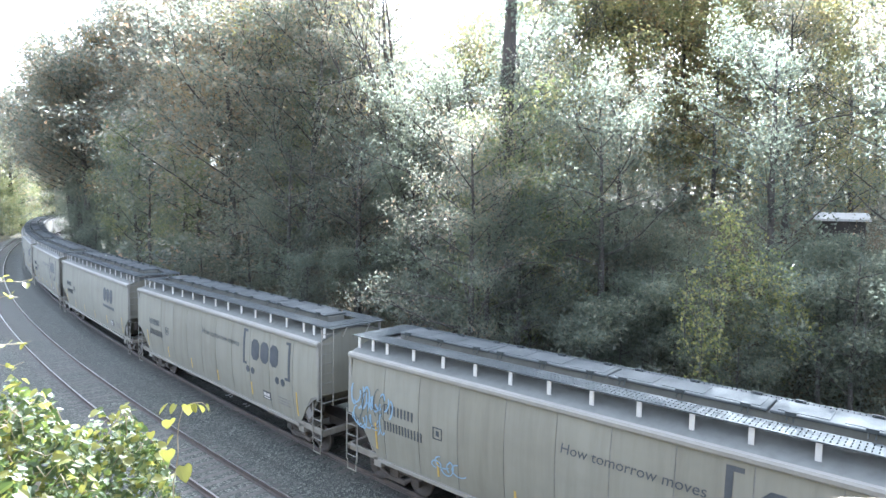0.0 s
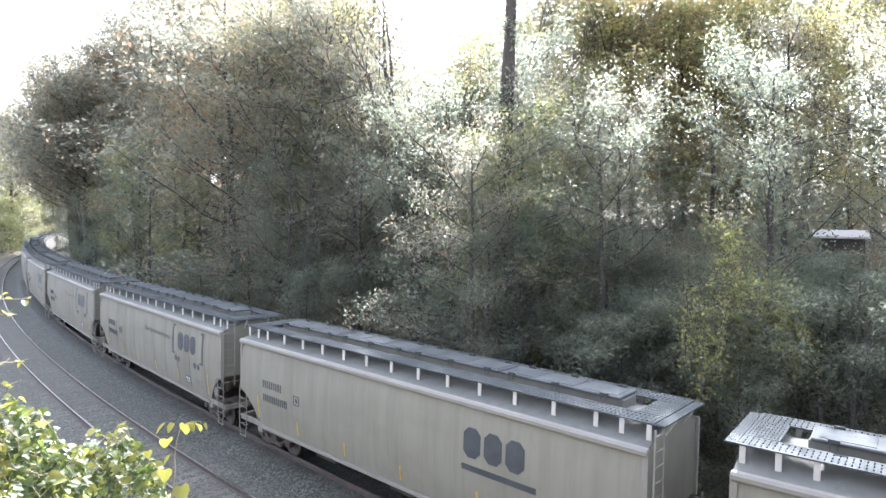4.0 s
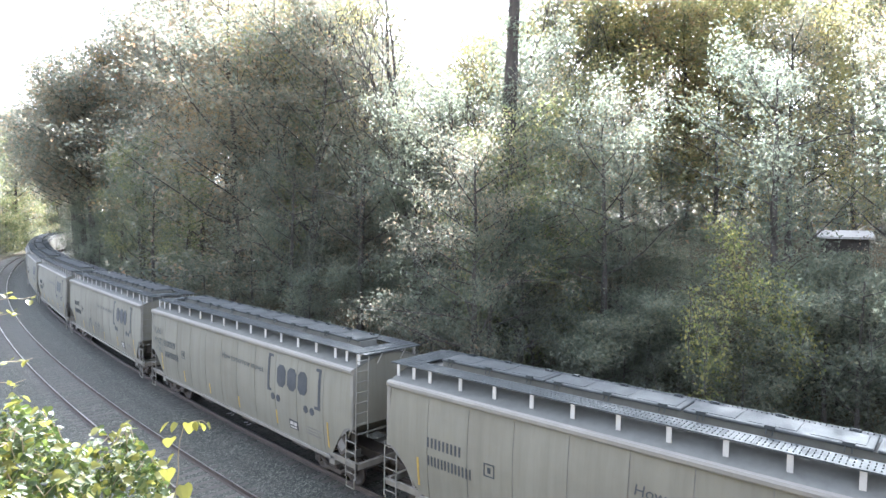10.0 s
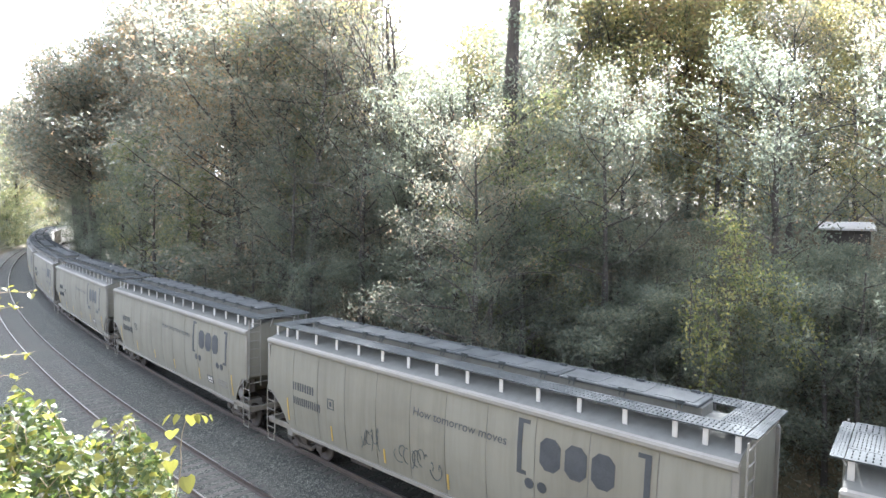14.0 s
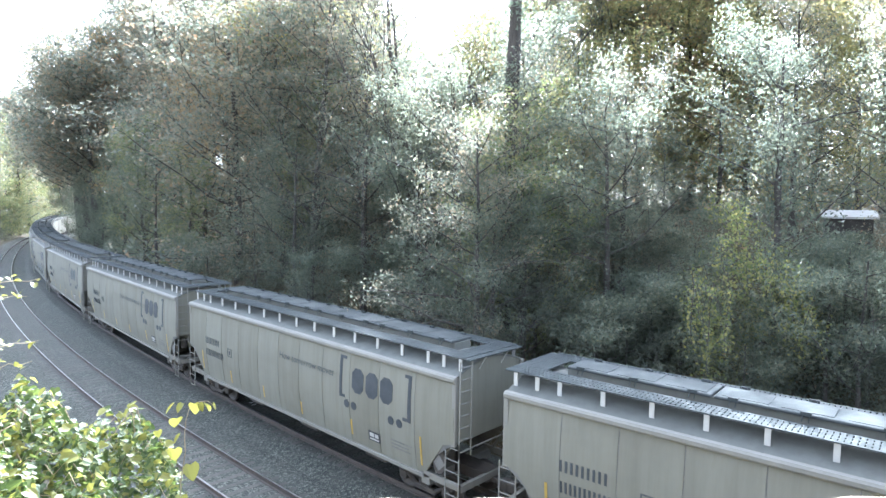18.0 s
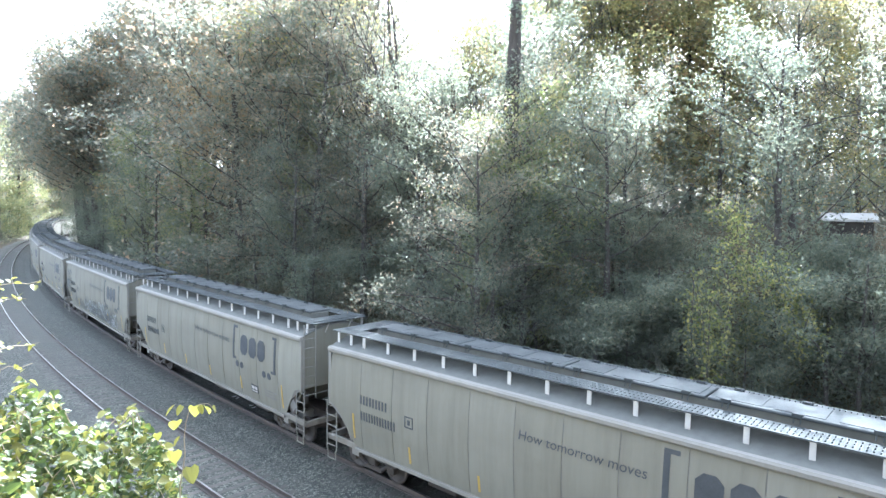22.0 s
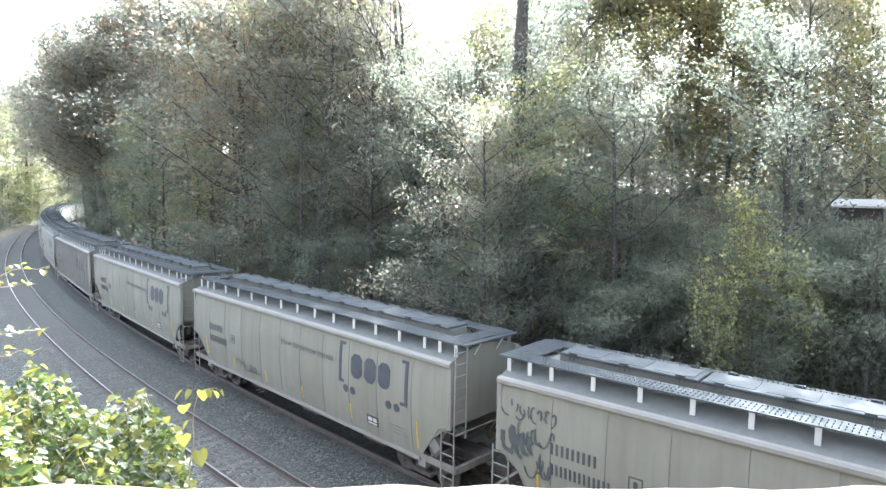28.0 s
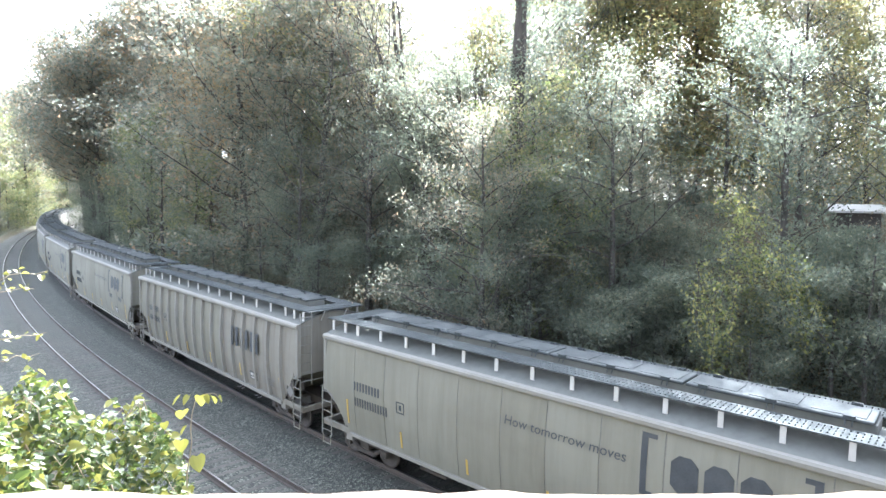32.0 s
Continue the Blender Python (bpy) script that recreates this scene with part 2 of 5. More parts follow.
# ---- the line: a long right-hand bend, two tracks ----
X0, Y0, PHI0 = 5.251, 13.973, 2.4351
KNOTS = (0, 40, 75, 105, 140, 165, 200, 250)
BENDS = (0.00367, 0.00296, 0.0023, 0.0012, 0.0018, 0.008, 0.010, 0.0)
SPACING = 4.347
U0, U1, STEP = -290.0, 420.0, 0.5
_u = np.arange(U0, U1 + STEP, STEP)
_k = np.where(_u < -40, 0.0, np.interp(_u, KNOTS, BENDS))
_c = np.concatenate([[0], np.cumsum((_k[1:] + _k[:-1]) / 2 * STEP)])
_i0 = int(round(-U0 / STEP))
_ph = PHI0 - (_c - _c[_i0])
_x = np.concatenate([[0], np.cumsum((np.cos(_ph[1:]) + np.cos(_ph[:-1])) / 2 * STEP)])
_y = np.concatenate([[0], np.cumsum((np.sin(_ph[1:]) + np.sin(_ph[:-1])) / 2 * STEP)])
_x, _y = _x - _x[_i0] + X0, _y - _y[_i0] + Y0


def line(u, w=0.0):
    """The place u metres up the line, w metres to the camera's side of the main track."""
    h = np.interp(u, _u, _ph)
    return Vector((np.interp(u, _u, _x) - math.sin(h) * w, np.interp(u, _u, _y) + math.cos(h) * w, 0))


def climb(u):
    """The main track lies a little higher up the bend."""
    return float(np.interp(u, (4, 12, 26, 45), (0, 0.04, 0.12, 0.17)))


def heading(u):
    return float(np.interp(u, _u, _ph))


def off_line(px, py):
    """For arrays of places: u up the line and w off it."""
    d2 = (np.asarray(px)[:, None] - _x[None, ::4]) ** 2 + (np.asarray(py)[:, None] - _y[None, ::4]) ** 2
    i = d2.argmin(1) * 4
    w = -(px - _x[i]) * np.sin(_ph[i]) + (py - _y[i]) * np.cos(_ph[i])
    return _u[i], w


def sm(a, b, v):
    t = np.clip((v - a) / (b - a), 0, 1)
    return t * t * (3 - 2 * t)


def height(px, py):
    """The lie of the land."""
    px, py = np.atleast_1d(np.asarray(px, float)), np.atleast_1d(np.asarray(py, float))
    u, w = off_line(px, py)
    z = np.full(px.shape, -0.62)
    hill = np.clip(-w - 4.2, 0, None)
    z += (8.5 * sm(0, 16, hill) + 7.0 * (0.45 + 0.55 * sm(6, 40, u)) * sm(10, 55, hill)) * (1 + 0.55 * sm(15, 70, u)) + 0.35 * np.sin(px * 0.31 + 1) * np.sin(py * 0.27) * sm(1, 6, hill)
    near = np.clip(w - 8.3, 0, None)
    z += 1.6 * sm(0, 7, near) + 2.5 * sm(6, 40, near)
    bank = sm(-0.6, -2.4, px) * sm(9.5, 3.2, py) * sm(1.5, 4.5, w - 6.5)
    z += 5.4 * bank
    return z


def build_ground():
    ax = np.concatenate([[-3000, -1500, -800, -450, -300], np.arange(-230, -60, 5.0), np.arange(-60, 50, 1.6), np.arange(50, 140, 6.0), [180, 300, 600, 1500, 3000]])
    ay = np.concatenate([[-3000, -1500, -600, -250, -120], np.arange(-80, -12, 6.0), np.arange(-12, 60, 1.6), np.arange(60, 260, 5.0), [300, 450, 800, 1500, 3000]])
    gx, gy = np.meshgrid(ax, ay)
    z = np.concatenate([height(a, b) for a, b in zip(gx, gy)])
    n, m = len(ax), len(ay)
    verts = list(zip(gx.ravel().tolist(), gy.ravel().tolist(), z.tolist()))
    faces = [(j * n + i, j * n + i + 1, (j + 1) * n + i + 1, (j + 1) * n + i) for j in range(m - 1) for i in range(n - 1)]
    ob = from_arrays("ground", verts, faces, SOIL, smooth=True)
    tagged(ob, "sloping woodland ground covered in brown leaf litter", "ground", kind="structure")


def ribbon(profile, u0, u1, step):
    """A profile of (w, z) drawn along the line."""
    us = np.arange(u0, u1 + step / 2, step)
    verts, faces, n = [], [], len(profile)
    for u in us:
        for w, z in profile:
            p = line(u, w)
            verts.append((p.x, p.y, z + climb(u) * float(sm(2.9, 1.8, w))))
    for k in range(len(us) - 1):
        for i in range(n - 1):
            a = k * n + i
            faces.append((a, a + n, a + n + 1, a + 1))
    return verts, faces


def build_ballast():
    prof = [(-4.6, -0.75), (-3.2, -0.36), (-1.7, -0.182), (1.7, -0.182), (2.2, -0.25), (2.7, -0.182), (6.1, -0.182), (6.9, -0.3), (8.6, -0.7)]
    v, f = ribbon(prof, -110, 260, 1.0)
    f = [t[::-1] for t in f]
    ob = from_arrays("ballast_bed", v, f, GRAVEL)
    tagged(ob, "grey crushed stone ballast under two tracks", "ballast", kind="structure")


RAIL = [(-0.07, -0.17), (-0.07, -0.155), (-0.015, -0.135), (-0.015, -0.045), (-0.036, -0.035), (-0.036, 0.0), (0.036, 0.0), (0.036, -0.035), (0.015, -0.045), (0.015, -0.135), (0.07, -0.155), (0.07, -0.17)]


def build_track(name, w0, label, u0, u1, tie_from, tie_to):
    root = thing(name, label, "railway track", kind="structure")
    for side in (-0.755, 0.755):
        v, f = ribbon([(w0 + side + y, z) for y, z in RAIL], u0, u1, 1.0)
        f = [t[::-1] for t in f]
        from_arrays("rail", v, f, RAIL_RUST, root)
        v, f = ribbon([(w0 + side - 0.031, 0.003), (w0 + side + 0.031, 0.003)], u0, u1, 1.0)
        from_arrays("rail_head", v, [t[::-1] for t in f], RUNNING, root, "polished running surface of the rail")
    bm = box(bmesh.new(), -0.115, 0.115, -1.3, 1.3, -0.33, -0.168, 0.02)
    first, u = None, tie_from
    rnd = random.Random(3)
    while u < tie_to:
        p = line(u, w0 + rnd.uniform(-0.04, 0.04))
        m = pose(p.x, p.y, rnd.uniform(-0.012, 0.0) + (climb(u) if w0 < 1 else 0), 0, 0, math.degrees(heading(u)) + rnd.uniform(-1.2, 1.2))
        if first is None:
            first = part("tie", bm, WOOD, root)
            first.matrix_basis = m
        else:
            again(first, m)
        u += 0.53
    return root


build_ground()
build_ballast()
build_track("near_track", SPACING, "rusty curved railway track with shiny rail heads", -60, 240, -6, 150)
build_track("main_track", 0.0, "curved railway track under the moving train", -110, 255, -20, 60)


# ---- covered hopper cars ----
HALF = 8.2
PITCH = 18.0
SEAMS = (-8.2, -6.6, -5.17, -3.73, -2.2, -0.72, 0.66, 2.1, 3.6, 5.05, 6.65, 8.2)
POSTS = (-8.1, -7.47, -6.84, *(-5.72 + 1.144 * i for i in range(11)), 6.84, 7.47, 8.1)


def side_y(z):
    return 1.40 + 0.165 * (1 - ((z - 2.75) / 1.78) ** 2)


def foot(x):
    """The lower edge of the side sheet, cut up over the trucks."""
    return 1.0 + 1.28 * min(max((abs(x) - 6.95) / 0.95, 0), 1)


def side_sheet(x0, x1, sign, thick=0.03, out=0.0, low=None, rows=9, cols=4):
    bm = bmesh.new()
    layers = []
    for t in (out, out - thick):
        g = []
        for i in range(cols + 1):
            x = x0 + (x1 - x0) * i / cols
            zb = foot(x) if low is None else low
            g.append([bm.verts.new((x, sign * (side_y(zb + (4.0 - zb) * j / rows) + t), zb + (4.0 - zb) * j / rows)) for j in range(rows + 1)])
        layers.append(g)
    a, b = layers
    for g in layers:
        for i in range(cols):
            for j in range(rows):
                bm.faces.new((g[i][j], g[i + 1][j], g[i + 1][j + 1], g[i][j + 1]))
    for i in range(cols):
        for j in (0, rows):
            bm.faces.new((a[i][j], a[i + 1][j], b[i + 1][j], b[i][j]))
    for j in range(rows):
        for i in (0, cols):
            bm.faces.new((a[i][j], a[i][j + 1], b[i][j + 1], b[i][j]))
    bmesh.ops.recalc_face_normals(bm, faces=bm.faces)
    for f in bm.faces:
        f.smooth = True
    for e in bm.edges:
        e.smooth = e.calc_face_angle(0) < 0.6
    return bm


def roof_z(y):
    return 4.13 + 0.37 * (1 - (abs(y) / 1.52) ** 1.7)


def grating(x0, x1, y0, y1, z, deep=0.03, bar=0.078, pitch=0.105):
    """Open steel walkway: one welded sheet with rows of holes."""
    def cuts(a, b, bar, pitch):
        n = max(1, round((b - a - bar) / pitch))
        g = (b - a - bar * (n + 1)) / n
        out = []
        for i in range(n + 1):
            out += [a + i * (bar + g), a + i * (bar + g) + bar]
        return out
    xs, ys = cuts(x0, x1, bar, pitch), cuts(y0, y1, 0.085, 0.2)
    nx, ny = len(xs), len(ys)
    verts = [(x, y, zz) for zz in (z, z - deep) for x in xs for y in ys]
    top = lambda i, j: i * ny + j
    low = lambda i, j: nx * ny + i * ny + j
    faces = []
    for i in range(nx - 1):
        for j in range(ny - 1):
            c = (i, j), (i + 1, j), (i + 1, j + 1), (i, j + 1)
            if i % 2 and j % 2:
                for p, q in zip(c, c[1:] + c[:1]):
                    faces.append((top(*q), top(*p), low(*p), low(*q)))
            else:
                faces.append(tuple(top(*p) for p in c))
    for i in range(nx - 1):
        faces.append((top(i + 1, 0), top(i, 0), low(i, 0), low(i + 1, 0)))
        faces.append((top(i, ny - 1), top(i + 1, ny - 1), low(i + 1, ny - 1), low(i, ny - 1)))
    for j in range(ny - 1):
        faces.append((top(0, j), top(0, j + 1), low(0, j + 1), low(0, j)))
        faces.append((top(nx - 1, j + 1), top(nx - 1, j), low(nx - 1, j), low(nx - 1, j + 1)))
    return verts, faces


def flat_shape(polys, lift=0.012, depth=0.008):
    """Plates of (x, z) outlines laid on the near side of a car, following its curve."""
    bm = bmesh.new()
    for pts in polys:
        front = [bm.verts.new((x, -(side_y(z) + lift), z)) for x, z in pts]
        rear = [bm.verts.new((x, -(side_y(z) + lift - depth), z)) for x, z in pts]
        bm.faces.new(front)
        n = len(pts)
        for i in range(n):
            j = (i + 1) % n
            bm.faces.new((front[i], rear[i], rear[j], front[j]))
    bmesh.ops.recalc_face_normals(bm, faces=bm.faces)
    return bm


def quad(x0, x1, z0, z1, n=6):
    """A rectangle cut into flat strips, low to high."""
    zs = [z0 + (z1 - z0) * i / n for i in range(n + 1)]
    return [[(x0, a), (x1, a), (x1, b), (x0, b)] for a, b in zip(zs, zs[1:])]


def disc(x, z, r, n=16):
    return [[(x + r * math.cos(2 * math.pi * i / n), z + r * math.sin(2 * math.pi * i / n)) for i in range(n)]]


def bars(x0, x1, z0, z1, n):
    """A row of upright bars in place of a marking."""
    w = (x1 - x0) / (n * 2.2 - 1.2)
    out = []
    for i in range(n):
        a = x0 + i * w * 2.2
        out += quad(a, a + w, z0, z1, 2)
    return out


def lettering(text, x0, x1, z0, parent, slope=0.0):
    """Words on the near side of a car, laid along its curve."""
    cu = bpy.data.curves.new("words", "FONT")
    cu.body, cu.size, cu.shear, cu.resolution_u = text, 1.0, 0.12, 3
    tmp = new("words", cu)
    me = bpy.data.meshes.new_from_object(tmp.evaluated_get(bpy.context.evaluated_depsgraph_get()))
    bpy.data.objects.remove(tmp)
    bpy.data.curves.remove(cu)
    xs = [v.co.x for v in me.vertices]
    k = (x1 - x0) / (max(xs) - min(xs))
    for v in me.vertices:
        x, z = x0 + (v.co.x - min(xs)) * k, z0 + v.co.y * k
        v.co = (x, -(side_y(z) + 0.011), z)
    me.materials.append(NAVY)
    ob = new("slogan", me)
    ob.parent = parent
    return tagged(ob, "dark slanted lettering reading how tomorrow moves", kind="stuff")


def ladder(parent, name, p, q, z0, z1, rungs):
    """Two stiles and rungs between the feet p and q (x, y)."""
    bm = bmesh.new()
    for x, y in (p, q):
        rod(bm, (x, y, z0), (x, y, z1), 0.022)
    for i in range(rungs):
        z = z0 + (z1 - z0) * (i + 0.5) / rungs
        rod(bm, (*p, z), (*q, z), 0.017)
    return part(name, bm, TRIM_PAINT, parent, "light grey steel ladder")


def wheel_bm():
    bm = bmesh.new()
    prof = [(0.0, 0.07), (0.10, 0.07), (0.12, 0.02), (0.36, 0.02), (0.38, 0.06), (0.455, 0.06), (0.46, -0.035), (0.485, -0.045), (0.485, -0.065), (0.37, -0.065), (0.36, -0.02), (0.12, -0.03), (0.0, -0.03)]
    n, ring = 20, []
    for i in range(n):
        a = 2 * math.pi * i / n
        ring.append([bm.verts.new((r * math.cos(a), y, r * math.sin(a))) for r, y in prof])
    for i in range(n):
        for k in range(len(prof) - 1):
            bm.faces.new((ring[i][k], ring[(i + 1) % n][k], ring[(i + 1) % n][k + 1], ring[i][k + 1]))
    bmesh.ops.remove_doubles(bm, verts=bm.verts, dist=1e-4)
    bmesh.ops.recalc_face_normals(bm, faces=bm.faces)
    return bm


def add_running_gear(root):
    """Centre sill, couplers, trucks with wheels, hopper outlets and brake gear."""
    bm = bmesh.new()
    box(bm, -8.35, 8.35, -0.32, 0.32, 0.82, 1.12, 0.01)
    part("centre_sill", bm, STEEL, root)
    for s in (-1, 1):
        bm = bmesh.new()
        box(bm, min(s * 8.35, s * 8.8), max(s * 8.35, s * 8.8), -0.08, 0.08, 0.8, 0.95, 0.02)
        box(bm, min(s * 8.72, s * 9.02), max(s * 8.72, s * 9.02), -0.16, 0.14, 0.72, 1.02, 0.05)
        part("coupler", bm, STEEL, root)
        bm = bmesh.new()
        box(bm, min(s * 6.9, s * 8.38), max(s * 6.9, s * 8.38), -1.42, -1.34, 0.92, 1.12, 0.01)
        box(bm, min(s * 6.9, s * 8.38), max(s * 6.9, s * 8.38), 1.34, 1.42, 0.92, 1.12, 0.01)
        box(bm, min(s * 8.28, s * 8.4), max(s * 8.28, s * 8.4), -1.42, 1.42, 0.92, 1.12, 0.01)
        part("end_platform_frame", bm, PAINT_OLD, root)
        bm = bmesh.new()
        a, b = [bm.verts.new((s * 8.12, y, 2.3)) for y in (-1.4, 1.4)], [bm.verts.new((s * 6.1, y, 0.95)) for y in (-1.3, 1.3)]
        c, d = [bm.verts.new((s * 8.05, y, 2.3)) for y in (-1.4, 1.4)], [bm.verts.new((s * 6.03, y, 0.95)) for y in (-1.3, 1.3)]
        for q in ((a[0], a[1], b[1], b[0]), (c[0], d[0], d[1], c[1]), (a[0], b[0], d[0], c[0]), (a[1], c[1], d[1], b[1]), (b[0], b[1], d[1], d[0]), (a[0], c[0], c[1], a[1])):
            bm.faces.new(q)
        bmesh.ops.recalc_face_normals(bm, faces=bm.faces)
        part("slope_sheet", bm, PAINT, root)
        bm = bmesh.new()
        box(bm, s * 7.0 - 0.16, s * 7.0 + 0.16, -1.42, 1.42, 0.72, 1.02, 0.02)
        for y in (-1.3, 1.3):
            rod(bm, (s * 7.3, y, 1.1), (s * 7.95, y, 2.2), 0.04)
        part("bolster", bm, TRIM_PAINT, root)
        bm = bmesh.new()
        box(bm, -0.2, 0.2, -1.1, 1.1, 0.42, 0.7, 0.03)
        t = part("truck_bolster", bm, STEEL, root)
        t.matrix_basis = pose(s * 6.6, 0, 0)
        for y in (-1.0, 1.0):
            bm = bmesh.new()
            box(bm, -1.15, 1.15, y - 0.07, y + 0.07, 0.58, 0.74, 0.03)
            box(bm, -0.45, 0.45, y - 0.07, y + 0.07, 0.24, 0.4, 0.03)
            for k in (-1, 1):
                rod(bm, (k * 0.4, y, 0.34), (k * 0.85, y, 0.62), 0.07)
                box(bm, k * 0.9 - 0.16, k * 0.9 + 0.16, y - 0.1, y + 0.1, 0.36, 0.6, 0.04)
            for k in (-0.15, 0, 0.15):
                rod(bm, (k, y, 0.38), (k, y, 0.6), 0.06, seg=8)
            f = part("side_frame", bm, STEEL, root)
            f.matrix_basis = pose(s * 6.6, 0, 0)
        for k in (-0.9, 0.9):
            bm = wheel_bm()
            ax = None
            for y, turn in ((-0.755, 0), (0.755, 180)):
                if ax is None:
                    w = part("wheel", bm, STEEL, root, smooth=True)
                    ax = w
                else:
                    w = again(ax, Matrix())
                w.matrix_basis = pose(s * 6.6 + k, y, 0.46, 0, 0, turn)
            bm = rod(bmesh.new(), (s * 6.6 + k, -0.9, 0.46), (s * 6.6 + k, 0.9, 0.46), 0.08, seg=8)
            part("axle", bm, STEEL, root)
    for x in (-3.9, 0, 3.9):
        bm = bmesh.new()
        top = [bm.verts.new((x + dx, dy, 1.02)) for dx, dy in ((-1.8, -1.3), (1.8, -1.3), (1.8, 1.3), (-1.8, 1.3))]
        low = [bm.verts.new((x + dx, dy, 0.38)) for dx, dy in ((-0.5, -0.62), (0.5, -0.62), (0.5, 0.62), (-0.5, 0.62))]
        for i in range(4):
            j = (i + 1) % 4
            bm.faces.new((top[i], top[j], low[j], low[i]))
        bm.faces.new(low[::-1])
        bm.faces.new(top)
        box(bm, x - 0.55, x + 0.55, -0.68, 0.68, 0.28, 0.385, 0.02)
        part("hopper_outlet", bm, STEEL, root)
    bm = rod(bmesh.new(), (7.55, -0.95, 1.5), (7.55, -0.95, 2.0), 0.14, seg=10)
    part("air_reservoir", bm, STEEL, root)


def add_roof(root):
    n = 14
    ys = [-1.5 + 3.0 * i / n for i in range(n + 1)]
    prof = [(y, roof_z(y)) for y in ys] + [(y, roof_z(y) - 0.04) for y in ys[::-1]]
    part("roof", sweep_x(prof, -HALF, HALF), ROOF_PAINT, root, smooth=False)
    for s in (-1, 1):
        prof = [(s * 1.43, 3.96), (s * 1.57, 3.98), (s * 1.60, 4.02), (s * 1.60, 4.10), (s * 1.56, 4.15), (s * 1.47, 4.17)]
        part("top_chord", sweep_x(prof, -8.22, 8.22), TRIM_PAINT, root)
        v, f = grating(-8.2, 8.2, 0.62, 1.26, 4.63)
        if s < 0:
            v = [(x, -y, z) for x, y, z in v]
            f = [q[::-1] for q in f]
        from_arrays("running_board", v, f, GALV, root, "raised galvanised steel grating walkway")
        ref = None
        for x in POSTS:
            if ref is None:
                bm = box(bmesh.new(), -0.055, 0.055, -0.014, 0.014, roof_z(1.21) - 0.02, 4.60)
                ref = part("bracket", bm, WHITE, root)
                ref.matrix_basis = pose(x, s * 1.21, 0)
            else:
                again(ref, pose(x, s * 1.21, 0))
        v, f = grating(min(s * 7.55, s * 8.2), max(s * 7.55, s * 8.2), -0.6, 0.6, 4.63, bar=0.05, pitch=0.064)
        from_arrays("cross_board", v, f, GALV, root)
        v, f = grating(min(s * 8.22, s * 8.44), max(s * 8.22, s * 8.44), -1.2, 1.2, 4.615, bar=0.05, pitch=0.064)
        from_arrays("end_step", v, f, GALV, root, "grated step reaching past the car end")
        for y in (-0.5, 0.5):
            part("step_brace", rod(bmesh.new(), (s * 8.18, y, 4.2), (s * 8.42, y, 4.58), 0.02), WHITE, root)
    bm = box(bmesh.new(), -7.1, 7.1, -0.36, 0.36, 4.44, 4.72, 0.02)
    part("hatch_coaming", bm, ROOF_PAINT, root)
    for i in range(4):
        x = -5.31 + i * 3.54
        bm = box(bmesh.new(), x - 1.745, x + 1.745, -0.47, 0.47, 4.725, 4.80, 0.03)
        for k in range(3):
            xx = x - 1.15 + k * 1.15
            box(bm, xx - 0.46, xx + 0.46, -0.36, 0.36, 4.795, 4.812, 0.007)
        lid = part("hatch_cover", bm, HATCH, root, "long hinged hatch cover")
        for k in (-1.35, 0, 1.35):
            for s in (-1, 1):
                bm = bmesh.new()
                for d in (-0.06, 0.06):
                    rod(bm, (x + k + d, s * 0.44, 4.83), (x + k + d, s * 0.56, 4.66), 0.014)
                box(bm, x + k - 0.1, x + k + 0.1, s * 0.5 - 0.03, s * 0.5 + 0.03, 4.77, 4.85)
                part("latch", bm, GALV, lid)


def add_ends(root, paint):
    for s in (-1, 1):
        n = 10
        ys = [-1.46 + 2.92 * i / n for i in range(n + 1)]
        bm = bmesh.new()
        loops = []
        for x in (s * 8.16, s * 8.10):
            loops.append([bm.verts.new((x, y, roof_z(y) - 0.03)) for y in ys] + [bm.verts.new((x, 1.46, 2.25)), bm.verts.new((x, -1.46, 2.25))])
        bm.faces.new(loops[0])
        bm.faces.new(loops[1][::-1])
        m = len(loops[0])
        for i in range(m):
            bm.faces.new((loops[0][i], loops[1][i], loops[1][(i + 1) % m], loops[0][(i + 1) % m]))
        bmesh.ops.recalc_face_normals(bm, faces=bm.faces)
        part("end_wall", bm, paint, root)
        for y in (-1.5, 1.5):
            bm = box(bmesh.new(), min(s * 8.1, s * 8.24), max(s * 8.1, s * 8.24), y - 0.05, y + 0.05, 2.2, 4.12, 0.01)
            part("corner_post", bm, TRIM_PAINT, root)
        bm = rod(bmesh.new(), (s * 8.3, -1.4, 2.05), (s * 8.3, 1.4, 2.05), 0.02)
        part("end_rail", bm, TRIM_PAINT, root)
        for y in (-1, 1):
            ladder(root, "side_ladder", (s * 8.36, y * 1.5), (s * 7.86, y * 1.5), 0.62, 2.3, 5)
            bm = bmesh.new()
            for dx in (-0.2, 0.2):
                rod(bm, (s * 8.11 + dx, y * 1.5, 0.3), (s * 8.11 + dx, y * 1.5, 0.64), 0.02)
            rod(bm, (s * 7.9, y * 1.5, 0.32), (s * 8.32, y * 1.5, 0.32), 0.02)
            part("stirrup", bm, PAINT, root)
        ladder(root, "end_ladder", (s * 8.36, -s * 1.5), (s * 8.36, -s * 1.02), 1.9, 4.6, 8)
    bm = bmesh.new()
    bmesh.ops.create_cone(bm, cap_ends=True, segments=18, radius1=0.28, radius2=0.28, depth=0.03, matrix=pose(-8.4, 0.55, 2.6, 0, 90))
    part("brake_wheel", bm, STEEL, root)


